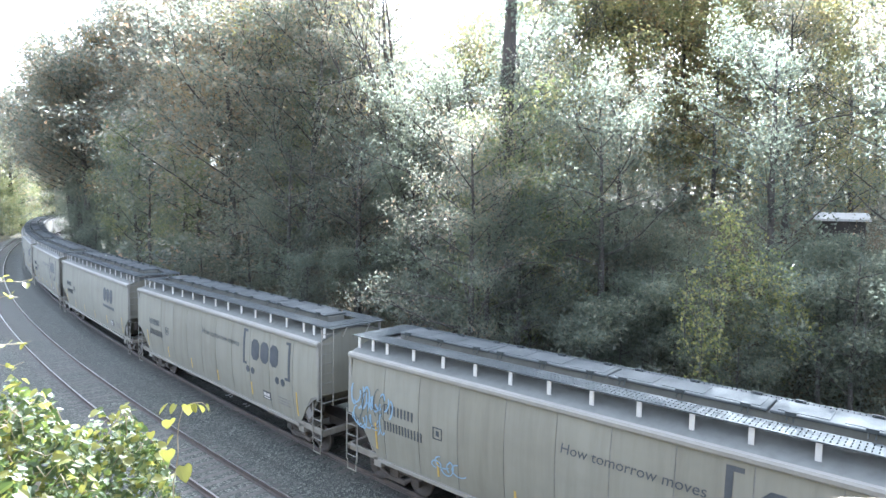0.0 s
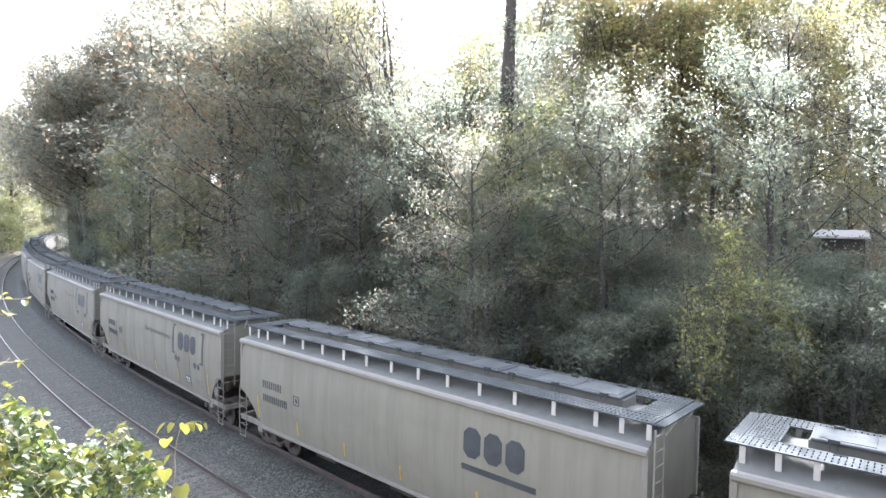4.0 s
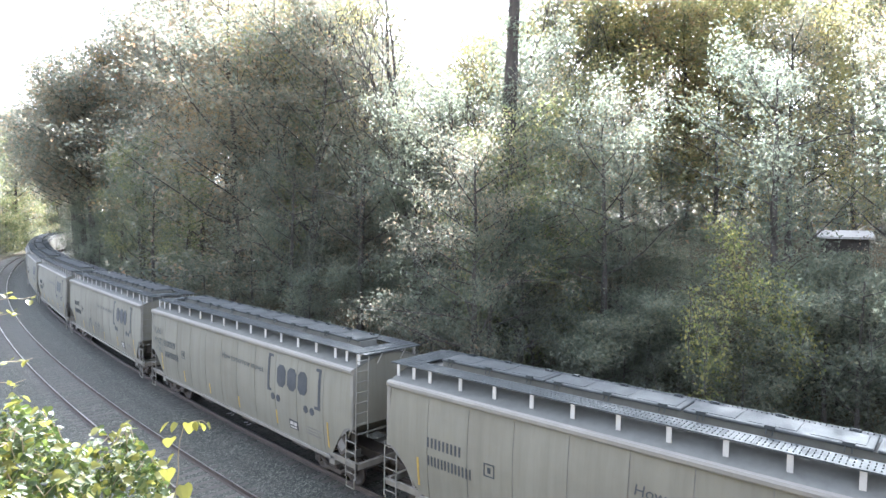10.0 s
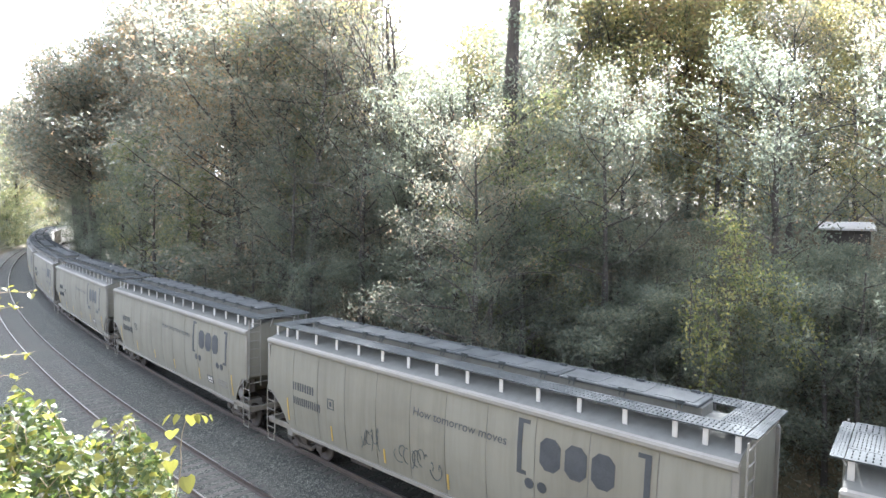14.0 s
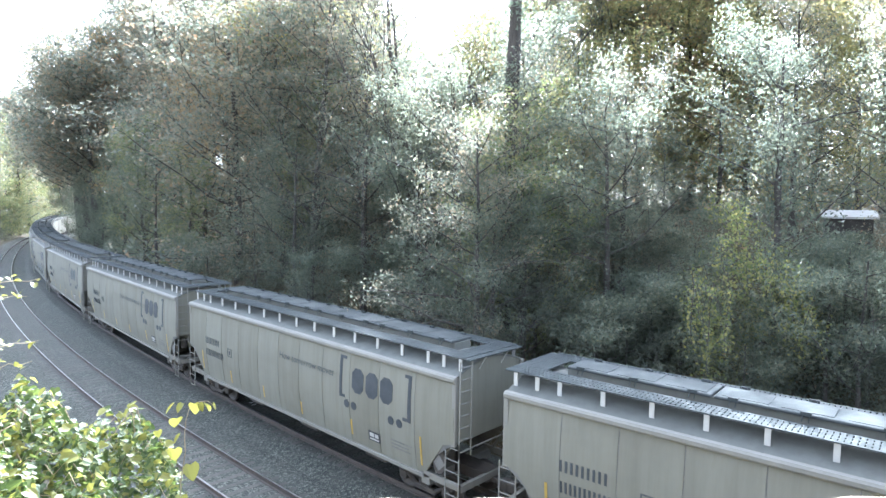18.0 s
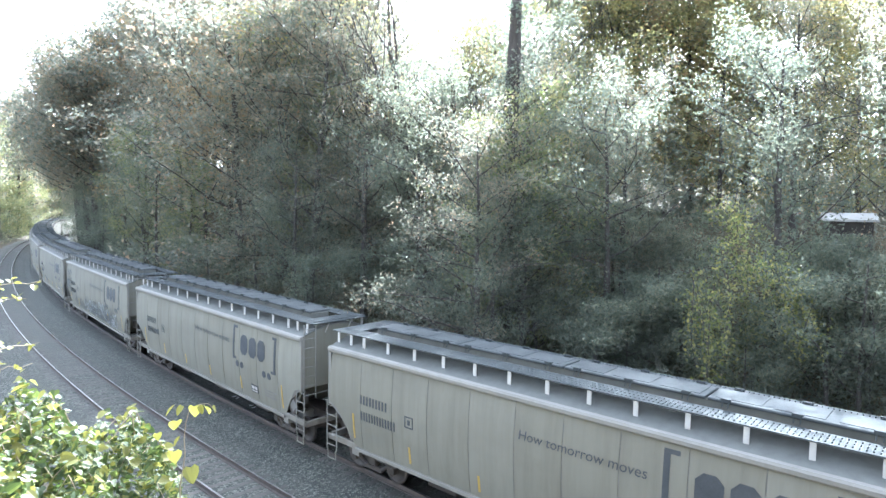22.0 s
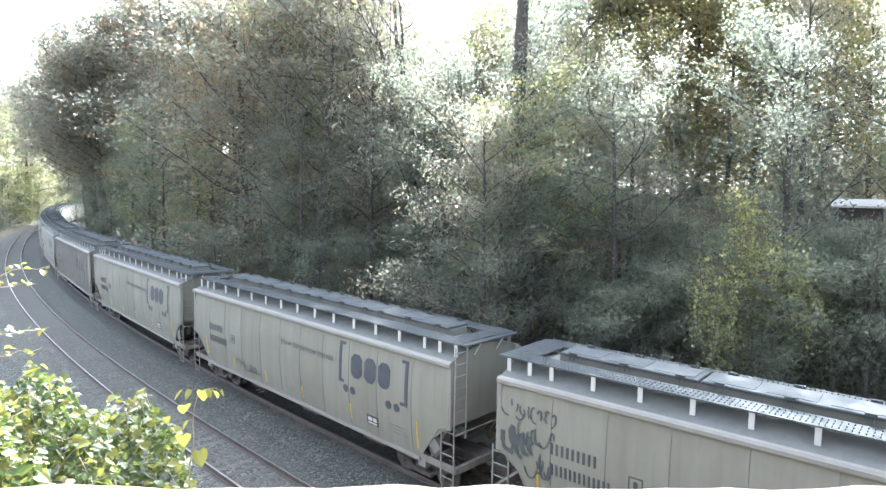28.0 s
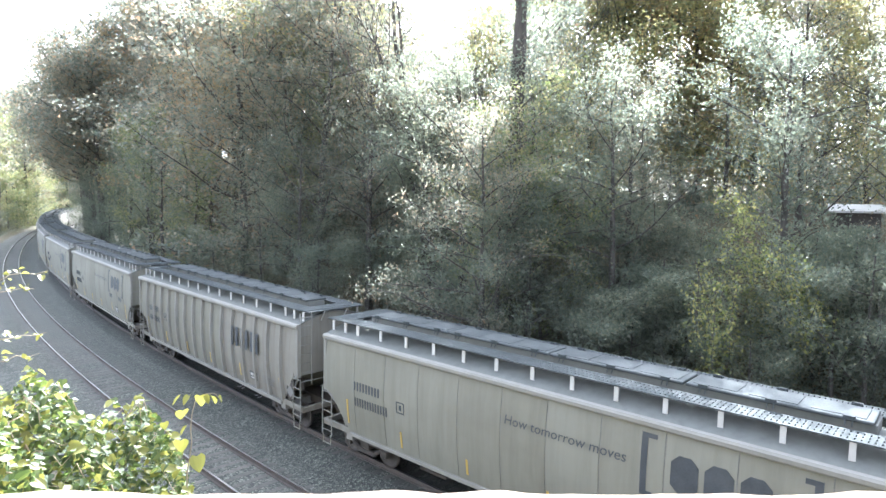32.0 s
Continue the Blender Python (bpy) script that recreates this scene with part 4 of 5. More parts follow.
def plant_woods():
    rnd = random.Random(5)
    used = set()

    def stand(k, x, y, scale, sink=0.3, broad=1.0, turn=None):
        """One tree of model k on the ground at (x, y)."""
        z = float(height([x], [y])[0]) - sink
        a = rnd.uniform(0, 360) if turn is None else turn
        m = pose(x, y, z, 0, 0, a) @ Matrix.Diagonal((scale * broad, scale * broad, scale * rnd.uniform(0.97, 1.04), 1))
        ob = MODELS[k]
        if k in used:
            ob = copy_thing(ob, Matrix())
        used.add(k)
        ob.matrix_basis = m

    def top_scale(k, x, y, rise):
        """The scale at which a tree of model k reaches that rise over the eye."""
        return (EYE_Z + rise * math.hypot(x, y) - float(height([x], [y])[0])) / (HEIGHTS[k] * 1.10)

    def put(k, u, w, scale=1.0, cap=True, wide=0.4, broad=1.0):
        p = line(u, w)
        if 8.0 < p.x < 14.5 and 22 < p.y < 38 and k not in (5, 6):
            return
        if cap:
            dist, az = math.hypot(p.x, p.y), math.degrees(math.atan2(p.x, p.y))
            if az > 47 or (32.0 < az < 35.4 and dist < 31 and k not in (5, 6)):
                return
            half = math.degrees(4.0 * scale / dist)
            rise = min(float(np.interp(az + d, SKY_AZ, SKY_RISE)) for d in (-half * wide, 0, half * wide))
            if u < 16 and -21 < w < -4:
                rise = min(rise, (0.28 if w > -14 else 0.34) * rnd.uniform(0.75, 1.2))
            scale = min(scale * 1.1, top_scale(k, p.x, p.y, rise))
            if scale < 0.35:
                return
        stand(k, p.x, p.y, scale, broad=broad)

    def put_at(k, az, dist, scale=None, rise=None, broad=1.0, turn=None):
        x, y = dist * math.sin(radians(az)), dist * math.cos(radians(az))
        stand(k, x, y, top_scale(k, x, y, rise) if scale is None else scale, broad=broad, turn=turn)

    # rows up the hillside behind the train
    rows = ((-6.6, 4.8, -26, 62, (5, 5, 5, 2, 3), 0.6, 1.0), (-12, 6.4, -30, 116, (0, 1, 2, 2, 3, 4), 0.75, 1.0), (-17.5, 6.2, -34, 120, (0, 4, 7, 7, 8), 0.9, 1.15), (-25, 8.0, 10, 76, (7, 8, 7), 1.0, 1.3))
    for w, step, lo, hi, kinds, s0, s1 in rows:
        u = lo
        while u < hi:
            grow = 1 + 0.25 * float(sm(25, 80, np.array(u))) if w < -9 else 1
            fine = (12, 13, 12, 4) if u < 36 and -20 < w < -15 else (7, 8, 7, 11) if u > 60 and w < -9 else kinds
            put(rnd.choice(fine), u + rnd.uniform(-1.4, 1.4), w + rnd.uniform(-1.5, 1.0), rnd.uniform(s0, s1) * grow)
            u += step * rnd.uniform(0.8, 1.2)
    put_at(12, 13.0, 39, rise=0.27)
    put_at(12, 24.0, 40, rise=0.36)
    put_at(0, 29.5, 33, rise=0.34)
    put_at(13, -12.0, 46, rise=0.40)
    # gold and olive crowns on the eastern brow
    for az, d, k, rise in ((8.5, 46, 13, 0.44), (11, 50, 12, 0.45), (14, 44, 12, 0.42), (17.5, 47, 12, 0.42), (20.5, 43, 12, 0.41), (23.0, 50, 12, 0.41), (25.8, 43, 12, 0.40), (28, 47, 12, 0.40), (30.5, 42, 13, 0.39), (33, 46, 12, 0.39), (35.5, 42, 13, 0.38), (38, 45, 12, 0.38), (12.5, 56, 13, 0.41), (20, 57, 12, 0.39), (28.5, 57, 12, 0.38), (35, 56, 12, 0.36)):
        put_at(k, az, d, rise=rise, broad=1.3)
    # the wood goes on over the brow, lower where the sky shows through
    for az, d, k, rise in ((-19, 52, 13, 0.42), (-15, 48, 13, 0.42), (-11.5, 54, 12, 0.43), (-8.6, 50, 13, 0.42), (-6.0, 53, 13, 0.31), (-3.0, 47, 12, 0.275), (-0.2, 52, 13, 0.28), (2.4, 48, 12, 0.31), (5.2, 51, 13, 0.42)):
        put_at(k, az, d, rise=rise, broad=1.35)
    put_at(2, -2.0, 34, 0.8)
    put_at(13, -1.4, 41, rise=0.25, broad=1.3)
    # low saplings before the brow
    for az, d in ((-6, 38), (-3.4, 40), (-0.6, 37), (2.2, 41), (8.0, 38), (10.8, 41), (14.5, 36), (17.2, 40), (19.6, 37), (21.8, 41), (26.0, 38), (28.8, 41)):
        put_at(rnd.choice((5, 2, 2)), az, d, rise=0.10 + rnd.uniform(-0.02, 0.05) if not 20 < az < 27 else 0.02)
    for az, d, rise in ((14.5, 21.5, -0.10), (16.4, 23.5, -0.07), (18.4, 22, -0.09), (19.6, 25, -0.04), (21.2, 23, -0.07), (17.4, 27, 0.0), (20.6, 29, 0.02), (22.2, 27, -0.02), (15.6, 29, 0.04)):
        put_at(5, az, d, rise=rise, broad=1.25)
    put_at(2, 4.2, 24.0, rise=0.05)
    put_at(0, 3.2, 23.0, rise=0.20)
    put_at(3, 7.8, 25.5, rise=0.23)
    put_at(2, 7.4, 24.5, rise=0.09)
    # saplings before the shed, below its roof
    for az, d in ((31.2, 25), (32.3, 27), (33.3, 24.5), (34.3, 26.5), (35.3, 24), (36.4, 26), (32.8, 22), (34.8, 21.5)):
        put_at(5, az, d, rise=-0.004)
    # tall trees leaning over the far end of the line
    for u, w, rise in ((86, -6.6, 0.22), (95, -6.2, 0.20), (104, -6.0, 0.185), (113, -5.8, 0.17), (123, -6.0, 0.155), (134, -6.4, 0.14)):
        p = line(u, w)
        stand(11, p.x, p.y, top_scale(11, p.x, p.y, rise), broad=1.35)
    for u, w in ((93, -8.4), (109, -8.2), (128, -8.4), (146, -9.0), (158, -9.0), (170, -9.0), (182, -9.0), (194, -9.0)):
        put(11, u, w, rnd.uniform(1.2, 1.45), wide=0)
    # bushes down to the track, hiding the stems
    for i in range(11):
        put(2 if i % 3 == 1 else 5, 74 + i * 6.2 + rnd.uniform(-1, 1), -7.4 - rnd.uniform(0, 1.2), rnd.uniform(0.7, 0.95), cap=False, broad=1.3)
    for u, w in ((-12, -9.5), (-6, -10), (0, -10.5), (6, -9), (10, -9.5), (14, -8.6), (18, -9.4), (23, -9.5), (29, -9)):
        put(rnd.choice((2, 0, 4)), u, w, rnd.uniform(0.8, 1.0))
    for u, w, sc in ((80, -5.9, 0.72), (86, -5.7, 0.78), (93, -5.8, 0.8), (101, -5.8, 0.8)):
        put(2, u, w, sc, cap=False, broad=0.95)
    # behind the far bend
    for az, d, k, sc in ((-33.0, 240, 7, 1.3), (-31.4, 240, 7, 1.3), (-29.8, 236, 7, 1.3)):
        put_at(k, az, d, sc, broad=1.3)
    for az, d, rise in ((-37.4, 196, 0.15), (-36.4, 200, 0.145), (-35.4, 206, 0.15), (-34.4, 210, 0.14), (-33.4, 215, 0.13), (-32.4, 222, 0.12)):
        put_at(7, az, d, rise=rise, broad=1.15)
    for az, d, k, sc in ((-36.9, 160, 6, 1.5), (-36.4, 168, 6, 1.6), (-35.8, 176, 6, 1.5), (-35.2, 184, 6, 1.7), (-34.6, 191, 6, 1.6), (-34.0, 199, 6, 1.5), (-33.3, 206, 6, 1.6), (-36.6, 196, 3, 1.15), (-35.6, 205, 3, 1.15), (-34.6, 214, 3, 1.15), (-33.6, 222, 3, 1.15), (-32.4, 228, 3, 1.1)):
        put_at(k, az, d, sc, broad=1.35)
    # one stout dark trunk, and a forked bare tree against the sky
    put_at(10, 5.1, 26.5, 1.3)
    put_at(9, -0.6, 35.0, 1.0, turn=0)
    # the far bank on the camera's side, where the line bends out of sight
    for u, w in ((146, 16), (154, 13), (165, 17), (175, 14), (185, 20), (200, 12), (190, 30), (215, 8), (225, 14), (210, 22), (180, 10), (172, 10), (205, 16)):
        put(rnd.choice((7, 7, 3)), u, w, rnd.uniform(1.1, 1.6), wide=0)
    for i in range(8):
        put(5, 112 + i * 7, 9.6 + rnd.uniform(0, 2.0), rnd.uniform(0.6, 0.9), cap=False, broad=1.4)
    put(6, 0.5, -9.5, 0.55, cap=False)


plant_woods()


def undergrowth():
    """Vines, brambles and seedlings on the cutting slope: too many leaves to count."""
    rs = np.random.RandomState(8)
    n = 1500
    u = rs.uniform(-24, 110, n)
    w = -4.4 - 9.5 * rs.random_sample(n) ** 1.3
    pts, rad = [], []
    for a, b in zip(u, w):
        p = line(a, b)
        if a > 62 and b > -7:
            continue
        z = float(height([p.x], [p.y])[0])
        pts.append((p.x, p.y, z + rs.uniform(0.1, 0.9)))
        rad.append(rs.uniform(0.5, 1.1))
    v, f = leaf_cloud(pts, rad, 80000, 0.13, 9, single=True)
    ob = leaf_object("undergrowth", v, f, LEAF_HILL)
    tagged(ob, "tangle of vines and brambles on the cutting slope", "undergrowth", kind="stuff")


undergrowth()


def vine_curtains():
    """Sheets of sunlit vine hanging down the cutting slope, strand by strand."""
    rs = np.random.RandomState(41)
    # bearing and rise of the top and the foot, width of the sheet in degrees, distance, strands
    for az0, up0, az1, up1, wide, dist, strands, leaves in ((28.6, -0.055, 31.4, -0.215, 2.6, 21.5, 26, 1200), (25.6, -0.045, 27.4, -0.13, 3.2, 22.5, 24, 700), (23.2, -0.09, 24.2, -0.27, 2.4, 20.5, 24, 950), (24.6, 0.02, 26.6, -0.06, 3.0, 23.5, 18, 600)):
        root = thing("hanging_vine", "sunlit curtain of yellow-green hanging vines", "vine", "vine curtains on the slope")
        pts, rad, sv, sf = [], [], [], []
        for _ in range(strands):
            side, t0, t1 = rs.normal(0, 0.42), rs.uniform(0, 0.35), rs.uniform(0.6, 1.0)
            run = []
            for i in range(9):
                t = t0 + (t1 - t0) * i / 8
                az = radians(az0 + (az1 - az0) * t ** 1.3 + side * wide * (1 - 0.35 * t) + 0.35 * math.sin(6 * t + side * 9))
                d = dist - 1.6 * t + 0.7 * math.sin(side * 12)
                p = Vector((d * math.sin(az), d * math.cos(az), EYE_Z + (up0 + (up1 - up0) * t) * d))
                run.append(p)
                pts.append(tuple(p))
                rad.append(rs.uniform(0.12, 0.6))
            tube(sv, sf, run, [0.007 - 0.0005 * i for i in range(9)], 4)
        from_arrays("stem", sv, sf, BARK, root)
        v, f = leaf_cloud(pts, rad, leaves, 0.105, int(az0 * 10))
        leaf_object("foliage", v, f, LEAF_VINE, root)


vine_curtains()


def hilltop_brush():
    rs = np.random.RandomState(18)
    pts, rad = [], []
    for a, b in zip(rs.uniform(-40, 90, 900), rs.uniform(-48, -12, 900)):
        p = line(a, b)
        pts.append((p.x, p.y, float(height([p.x], [p.y])[0]) + rs.uniform(0.1, 1.6)))
        rad.append(rs.uniform(0.9, 1.8))
    v, f = leaf_cloud(pts, rad, 40000, 0.27, 19, single=True)
    ob = leaf_object("brush", v, f, LEAF_HILL)
    tagged(ob, "brush and saplings under the hilltop trees", "undergrowth", kind="stuff")


hilltop_brush()


# ---- bridge under the camera ----
def coping(root, m):
    """The worn top course of the parapet, rough along its arris."""
    prof = [(0.13, -0.31), (0.13, -0.262), (0.15, -0.248), (0.25, -0.246), (0.34, -0.248), (0.43, -0.247), (0.49, -0.248), (0.515, -0.256), (0.525, -0.275), (0.525, -0.31)]
    xs = np.concatenate([np.arange(-14, -1.2, 0.8), np.arange(-1.2, 1.2, 0.02), np.arange(1.2, 40, 0.8)])
    verts, n = [], len(prof)
    for x in xs:
        for y, z in prof:
            k = 0.004 * noise.noise(Vector((x * 5, y * 5, 1))) + 0.004 * noise.noise(Vector((x * 21, y * 21, 5)))
            verts.append((x, y + k * 0.9, z + k * 0.7))
    faces = [(i * n + j, (i + 1) * n + j, (i + 1) * n + j + 1, i * n + j + 1) for i in range(len(xs) - 1) for j in range(n - 1)]
    verts = [(x, y, z - 0.004) for x, y, z in verts]
    ob = from_arrays("coping", verts, faces, CONCRETE, root, "sunlit worn concrete coping", smooth=True)
    ob.matrix_basis = m


def build_bridge():
    root = thing("bridge", "pale concrete road bridge with a solid parapet", "bridge", kind="structure")
    turn = 3.2
    m = pose(0, 0, EYE_Z, 0, 0, turn)
    bm = bmesh.new()
    box(bm, -14, 40, 0.16, 0.502, -1.35, -0.30, 0.02)
    ob = part("parapet", bm, CONCRETE, root, "sunlit rough concrete parapet")
    ob.matrix_basis = m
    coping(root, m)
    bm = bmesh.new()
    box(bm, -14, 40, -9, 0.16, -1.75, -1.35)
    ob = part("deck", bm, CONCRETE, root)
    ob.matrix_basis = m
    bm = bmesh.new()
    box(bm, -14, 40, -9.34, -9, -1.75, -0.25, 0.02)
    ob = part("parapet", bm, CONCRETE, root)
    ob.matrix_basis = m


build_bridge()


# ---- vines beside the bridge ----
def vine_leaf(bm, m, lobes):
    """One broad leaf, folded along its rib; m places it."""
    if lobes == 3:
        half = [(0, 0), (0.30, -0.10), (0.52, 0.12), (0.44, 0.42), (0.30, 0.50), (0.22, 0.82), (0, 1.05)]
    else:
        half = [(0, 0), (0.28, -0.12), (0.48, 0.14), (0.46, 0.46), (0.30, 0.76), (0.12, 0.96), (0, 1.04)]
    spine = [(0, 0), (0, 0.25), (0, 0.5), (0, 0.75), (0, 1.04)]
    for s in (-1, 1):
        pts = [(s * x, y, 0.22 * abs(x) - 0.16 * y * y) for x, y in half]
        mid = [(0, y, -0.16 * y * y) for _, y in spine[1:4]][::-1]
        vs = [bm.verts.new(m @ Vector(p)) for p in pts + mid]
        bm.faces.new(vs if s > 0 else vs[::-1])


def vine_surface(az, d):
    """The top of the tangle, by bearing and distance from the eye."""
    crest = 7.64 + (az + 36) * -0.040
    z = crest - 0.55 * max(0, d - 4.5) ** 1.4 - 0.10 * max(0, 4.5 - d)
    z -= 0.35 * max(0, az + 24.9) ** 1.5
    return z + 0.10 * math.sin(az * 0.9 + d * 3) + 0.05 * math.sin(az * 2.3 - d * 5)


def build_vines():
    rnd = random.Random(21)
    root = thing("vine_thicket", "sunlit thicket of broad-leaved climbing vines", "vine")
    moulds = []
    for lobes in (3, 1, 1):
        bm = bmesh.new()
        vine_leaf(bm, Matrix(), lobes)
        bmesh.ops.remove_doubles(bm, verts=bm.verts, dist=1e-4)
        moulds.append(bm)
    protos = []

    def spot(layer):
        az = rnd.uniform(-47, -22.8)
        d = rnd.uniform(3.0, 5.0)
        z = vine_surface(az, d) - layer
        return Vector((d * math.sin(radians(az)), d * math.cos(radians(az)), z))

    def turn(size):
        return pose(0, 0, 0, rnd.uniform(-70, 30), rnd.uniform(-40, 40), 0) if size is None else Euler((radians(rnd.gauss(-20, 32)), radians(rnd.gauss(0, 28)), rnd.uniform(0, 6.28))).to_matrix().to_4x4() @ Matrix.Scale(size, 4)

    for k in range(280):
        m = Matrix.Translation(spot(rnd.uniform(-0.06, 0.06))) @ turn(rnd.uniform(0.04, 0.07))
        i = k % 3
        if len(protos) <= i:
            ob = part("leaf", moulds[i], KUDZU, root)
            protos.append(ob)
            ob.matrix_basis = m
        else:
            again(protos[i], m)
    bm = bmesh.new()
    for k in range(7600):
        vine_leaf(bm, Matrix.Translation(spot(rnd.uniform(-0.03, 0.34))) @ turn(rnd.uniform(0.026, 0.056)), rnd.choice((3, 1)))
    tagged(part("leaves", bm, KUDZU, root), "crowded vine leaves", kind="stuff")
    # woody stems through the leaves
    for k in range(26):
        p = spot(0.12)
        a = rnd.uniform(0, 6.28)
        pts = [p]
        for s in range(7):
            a += rnd.uniform(-0.8, 0.8)
            q = pts[-1] + Vector((math.cos(a), math.sin(a), 0)) * 0.075
            qa, qd = math.degrees(math.atan2(q.x, q.y)), math.hypot(q.x, q.y)
            q.z = vine_surface(qa, qd) + rnd.uniform(-0.08, 0.03)
            pts.append(q)
        v, f = [], []
        tube(v, f, pts, [0.005 - 0.0005 * i for i in range(8)], 5)
        from_arrays("stem", v, f, STEM, root)
    # the shoot that stands clear of the rest
    base = Vector((3.75 * math.sin(radians(-24.2)), 3.75 * math.cos(radians(-24.2)), 6.86))
    pts = [base + Vector((0.012 * math.sin(i * 1.3) + (0.02 * (i - 7) if i > 7 else 0), 0.01 * i, 0.088 * i)) for i in range(10)]
    v, f = [], []
    tube(v, f, pts, [0.006 - 0.0004 * i for i in range(10)], 5)
    shoot = thing("vine_shoot", "upright vine shoot with bright yellow-green leaves", "vine")
    from_arrays("stem", v, f, STEM, shoot)
    for i, (dx, size, tilt) in enumerate(((-0.02, 0.06, 20), (0.03, 0.055, 160), (-0.03, 0.07, 30), (0.03, 0.06, 190), (-0.05, 0.10, 60), (0.05, 0.15, 200), (-0.06, 0.14, 20), (-0.02, 0.10, 90), (-0.05, 0.13, 40), (0.06, 0.08, 250), (0.09, 0.06, 300), (-0.09, 0.11, 100), (0.03, 0.12, 10), (0.10, 0.10, 330), (-0.04, 0.09, 150), (0.14, 0.07, 280))):
        p = pts[min(i, 9)] + Vector((dx, -0.01, 0.02))
        m = Matrix.Translation(p) @ Euler((radians(-62 + 8 * (i % 3)), radians(10 * (i % 2)), radians(tilt))).to_matrix().to_4x4() @ Matrix.Scale(size * 0.62, 4)
        o = again(protos[1 + i % 2], m, "leaf", shoot)
    # tendril
    v, f = [], []
    tube(v, f, [pts[-1], pts[-1] + Vector((0.06, 0, 0.03)), pts[-1] + Vector((0.11, 0, 0.035)), pts[-1] + Vector((0.16, 0, -0.01))], [0.003, 0.0025, 0.002, 0.0015], 4)
    from_arrays("tendril", v, f, STEM, shoot)
    # thin sprays of small leaves reaching in over the track
    for az, el, d, reach in ((-39.0, -7.0, 6.2, 0.55), (-39.4, -8.0, 6.4, 0.5), (-39.0, -11.6, 6.0, 0.50), (-39.4, -13.2, 6.1, 0.5)):
        spray = thing("vine_spray", "thin arching twig with small yellow-green leaves", "vine", "sprays of twigs beside the bridge")
        p = Vector((d * math.sin(radians(az)), d * math.cos(radians(az)), EYE_Z + d * math.tan(radians(el))))
        root_p = Vector((p.x - 0.5, p.y - 0.6, float(height([p.x - 0.5], [p.y - 0.6])[0]) - 0.05))
        way = Vector((math.cos(radians(az)), -math.sin(radians(az)), 0.12))
        pts = [root_p, root_p.lerp(p, 0.55) + Vector((0, 0, 0.15)), p]
        for i in range(1, 7):
            pts.append(p + way * reach * i / 6 + Vector((0, 0, rnd.uniform(-0.02, 0.03))))
        v, f = [], []
        tube(v, f, pts, [0.012, 0.009] + [0.006 - 0.0006 * i for i in range(len(pts) - 2)], 5)
        from_arrays("stem", v, f, STEM, spray)
        for i in range(16):
            q = pts[2 + i * 7 // 18] + Vector((rnd.uniform(-0.05, 0.08), rnd.uniform(-0.05, 0.05), rnd.uniform(-0.02, 0.05)))
            again(protos[1], Matrix.Translation(q) @ turn(rnd.uniform(0.03, 0.06)), "leaf", spray)


build_vines()


# ---- far things ----
def build_mast():
    root = thing("signal_mast", "grey steel lattice signal mast beside the line", "signal mast")
    x, y = -99.0, 158.0
    root.matrix_basis = pose(x, y, float(height([x], [y])[0]) - 0.1, 0, 0, 32) @ Matrix.Diagonal((1.6, 1.6, 1.35, 1))
    for x in (-0.45, 0.45):
        for y in (-0.4, 0.4):
            part("leg", rod(bmesh.new(), (x, y, 0), (x, y, 9.5), 0.11), TRIM_PAINT, root)
    for i in range(6):
        z = 0.6 + i * 1.5
        part("brace", rod(bmesh.new(), (-0.45, -0.4, z), (0.45, -0.4, z + 1.4), 0.06), TRIM_PAINT, root)
        part("brace", rod(bmesh.new(), (0.45, -0.4, z), (-0.45, -0.4, z + 1.4), 0.06), TRIM_PAINT, root)
    part("platform", box(bmesh.new(), -1.2, 1.2, -0.5, 0.5, 9.4, 9.55), TRIM_PAINT, root)
    part("signal_head", box(bmesh.new(), 0.5, 1.0, -0.3, 0.1, 9.55, 10.7, 0.08), STEEL, root)


def build_house():
    root = thing("house", "pale house with dark windows on the wooded hilltop", "house")
    x, y = 84 * math.sin(radians(22.9)), 84 * math.cos(radians(22.9))
    z = float(height([x], [y])[0]) - 0.3
    root.matrix_basis = pose(x, y, z, 0, 0, -20)
    bm = box(bmesh.new(), -5, 5, -3.5, 3.5, 0, 3.4)
    part("wall", bm, WHITE, root, "pale boarded walls")
    bm = sweep_x([(-4.1, 3.3), (0, 5.6), (4.1, 3.3), (4.1, 3.12), (0, 5.4), (-4.1, 3.12)], -5.5, 5.5)
    part("roof", bm, HATCH, root)
    for x in (-3.2, -0.6, 2.0):
        w = part("window", box(bmesh.new(), x - 0.62, x + 0.62, -3.57, -3.48, 1.0, 2.6), TRIM_PAINT, root)
        part("pane", box(bmesh.new(), x - 0.5, x + 0.5, -3.585, -3.56, 1.12, 2.48), BLACK, w)
    part("door", box(bmesh.new(), 3.4, 4.3, -3.58, -3.48, 0.0, 2.1), STEEL, root)
    root = thing("shed", "low shed with a sunlit bare metal roof", "shed")
    x, y = 30 * math.sin(radians(33.3)), 30 * math.cos(radians(33.3))
    z = 7.2
    root.matrix_basis = pose(x, y, z, 0, 0, -30)
    part("wall", box(bmesh.new(), -0.8, 0.8, -1, 1, -2.5, 1.35), STEEL, root)
    bm = sweep_x([(-1.35, 1.36), (0, 1.62), (1.35, 1.36), (1.35, 1.28), (0, 1.54), (-1.35, 1.28)], -0.95, 0.95)
    part("roof", bm, WHITE, root, "bright metal roof")


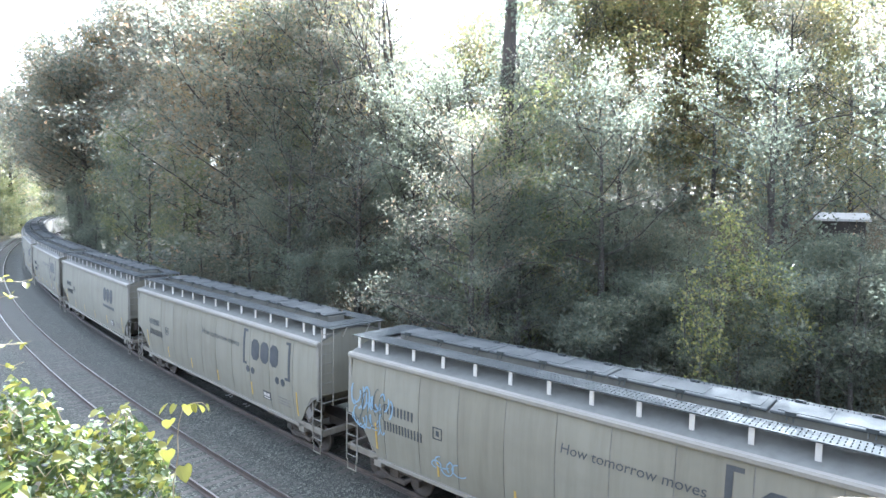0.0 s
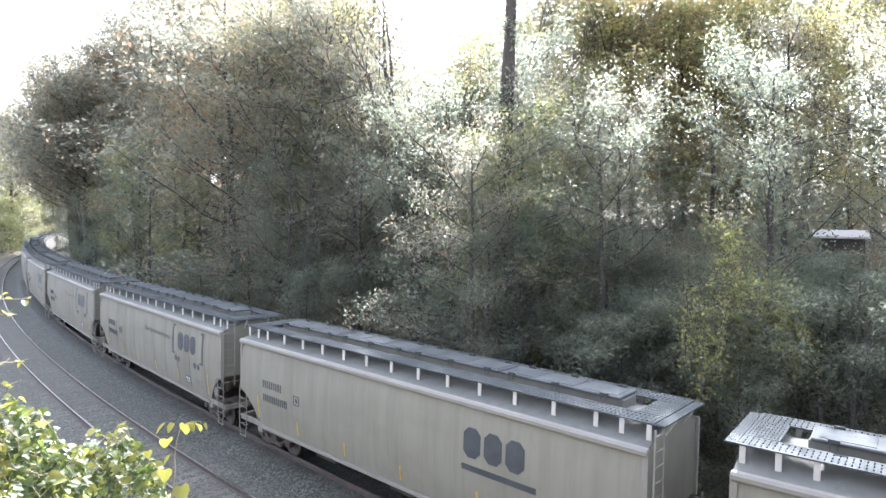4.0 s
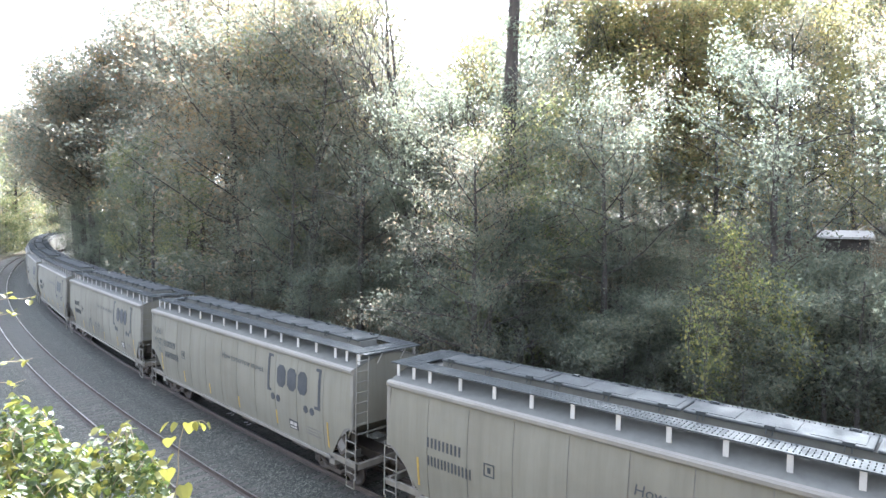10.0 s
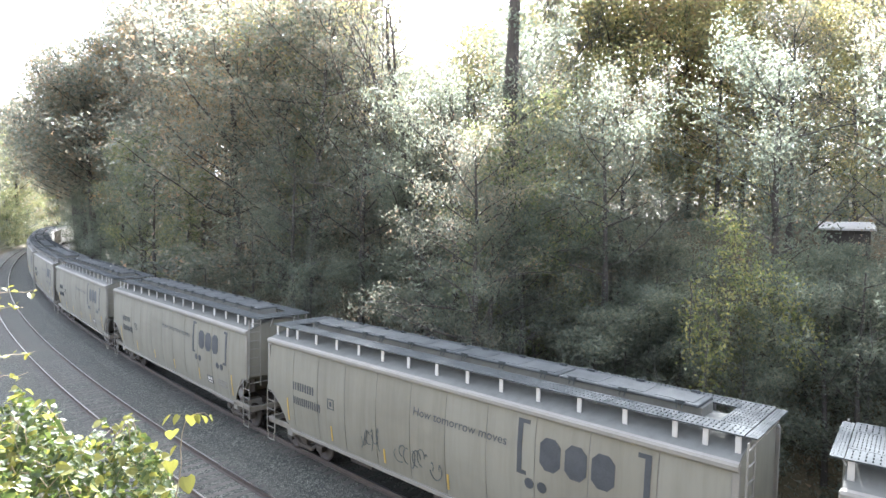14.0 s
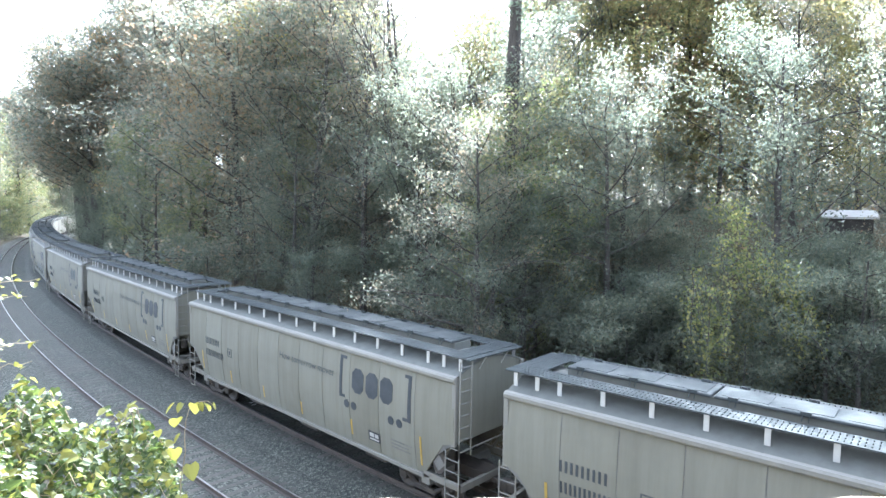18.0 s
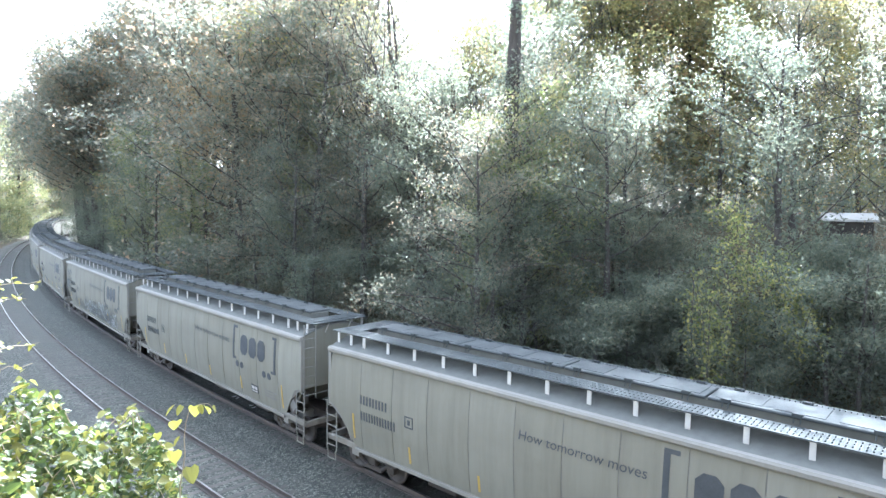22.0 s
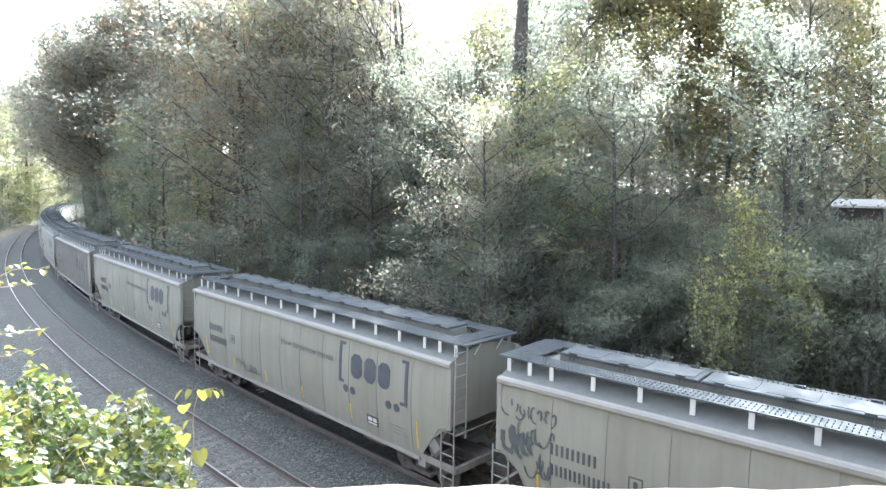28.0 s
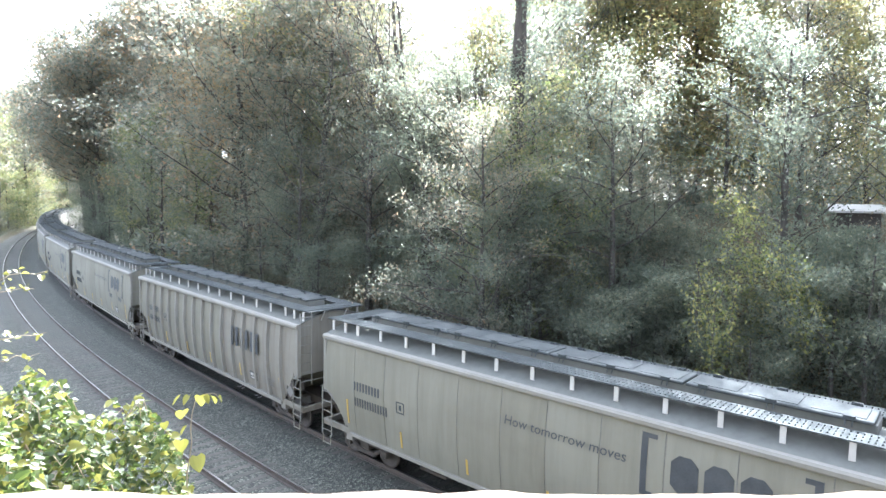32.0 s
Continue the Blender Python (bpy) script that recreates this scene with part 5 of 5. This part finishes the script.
def build_litter():
    for x, y, turn, size in ((-9.78, 27.6, 20, 0.30), (-9.55, 27.45, 75, 0.22), (-8.62, 26.45, -15, 0.26), (-8.4, 26.2, 40, 0.2)):
        bm = bmesh.new()
        pts = [(-0.5, 0.0), (-0.2, 0.06), (0.1, 0.02), (0.5, 0.09)]
        a = [bm.verts.new((px * size, -0.16 * size, pz * size + 0.01)) for px, pz in pts]
        b = [bm.verts.new((px * size, 0.16 * size, pz * size + 0.015)) for px, pz in pts]
        c = [bm.verts.new((v.co.x, v.co.y, v.co.z - 0.008)) for v in a]
        d = [bm.verts.new((v.co.x, v.co.y, v.co.z - 0.008)) for v in b]
        for i in range(3):
            for p, q in ((a, b), (d, c), (c, a), (b, d)):
                bm.faces.new((p[i], p[i + 1], q[i + 1], q[i]))
        bm.faces.new((a[0], b[0], d[0], c[0]))
        bm.faces.new((a[3], c[3], d[3], b[3]))
        bmesh.ops.recalc_face_normals(bm, faces=bm.faces)
        ob = part("litter", bm, WHITE)
        tagged(ob, "crumpled pale scrap of litter on the ballast", "litter", "scraps between the tracks")
        u, w = off_line(np.array([x]), np.array([y]))
        ob.matrix_basis = pose(x, y, -0.185 + climb(u[0]) * float(sm(2.9, 1.8, w[0])), 4, -5, turn)


build_mast()
build_house()
build_litter()


# ---- the train in motion ----
def train_at(t):
    """How far the train has run: metres of the centre of the fifth car down the line."""
    lag = np.interp(t, (0, 2, 4, 6, 9, 13, 17, 23, 25, 28, 30, 31, 32), (-1.75, -1.68, -1.25, -0.68, -0.22, 0.45, 0.52, 0.48, 0.40, 0.12, -0.02, -0.09, -0.08))
    return -6.68 + 7.2 * (t - 9.0) + float(lag)


def car_pose(s):
    a, b = line(-(s + 6.6)), line(-(s - 6.6))
    a.z, b.z = climb(-(s + 6.6)), climb(-(s - 6.6))
    mid, d = (a + b) / 2, a - b
    return pose(mid.x, mid.y, mid.z, 0, 0, math.degrees(math.atan2(d.y, d.x))) @ pose(0, 0, 0, 0, -math.degrees(math.atan2(d.z, math.hypot(d.x, d.y))))


WHEEL_R = 0.46


def motions():
    for i, car in enumerate(TRAIN):
        rows = [(t, car_pose(train_at(t) - (i - 4) * PITCH)) for t in range(33)]
        walk(car, rows)
    # the wheels roll as far as the train runs; alike wheels of all cars turn together
    turning = {}
    for car in TRAIN:
        for part_ob in car.children:
            if not part_ob.name.startswith("wheel"):
                continue
            x, y, z = (round(c, 3) for c in part_ob.location)
            if (x, y) not in turning:
                flip = 0 if y < 0 else 180
                rows = []
                for k in range(481):
                    t = k / 15
                    a = math.degrees((train_at(t) - train_at(0)) / WHEEL_R)
                    rows.append((t, pose(x, y, z, 0, a, 0) @ pose(0, 0, 0, 0, 0, flip)))
                walk(part_ob, rows)
                turning[(x, y)] = part_ob.animation_data
            else:
                part_ob.rotation_mode = "QUATERNION"
                keys = part_ob.animation_data_create()
                keys.action = turning[(x, y)].action
                keys.action_slot = turning[(x, y)].action_slot


motions()
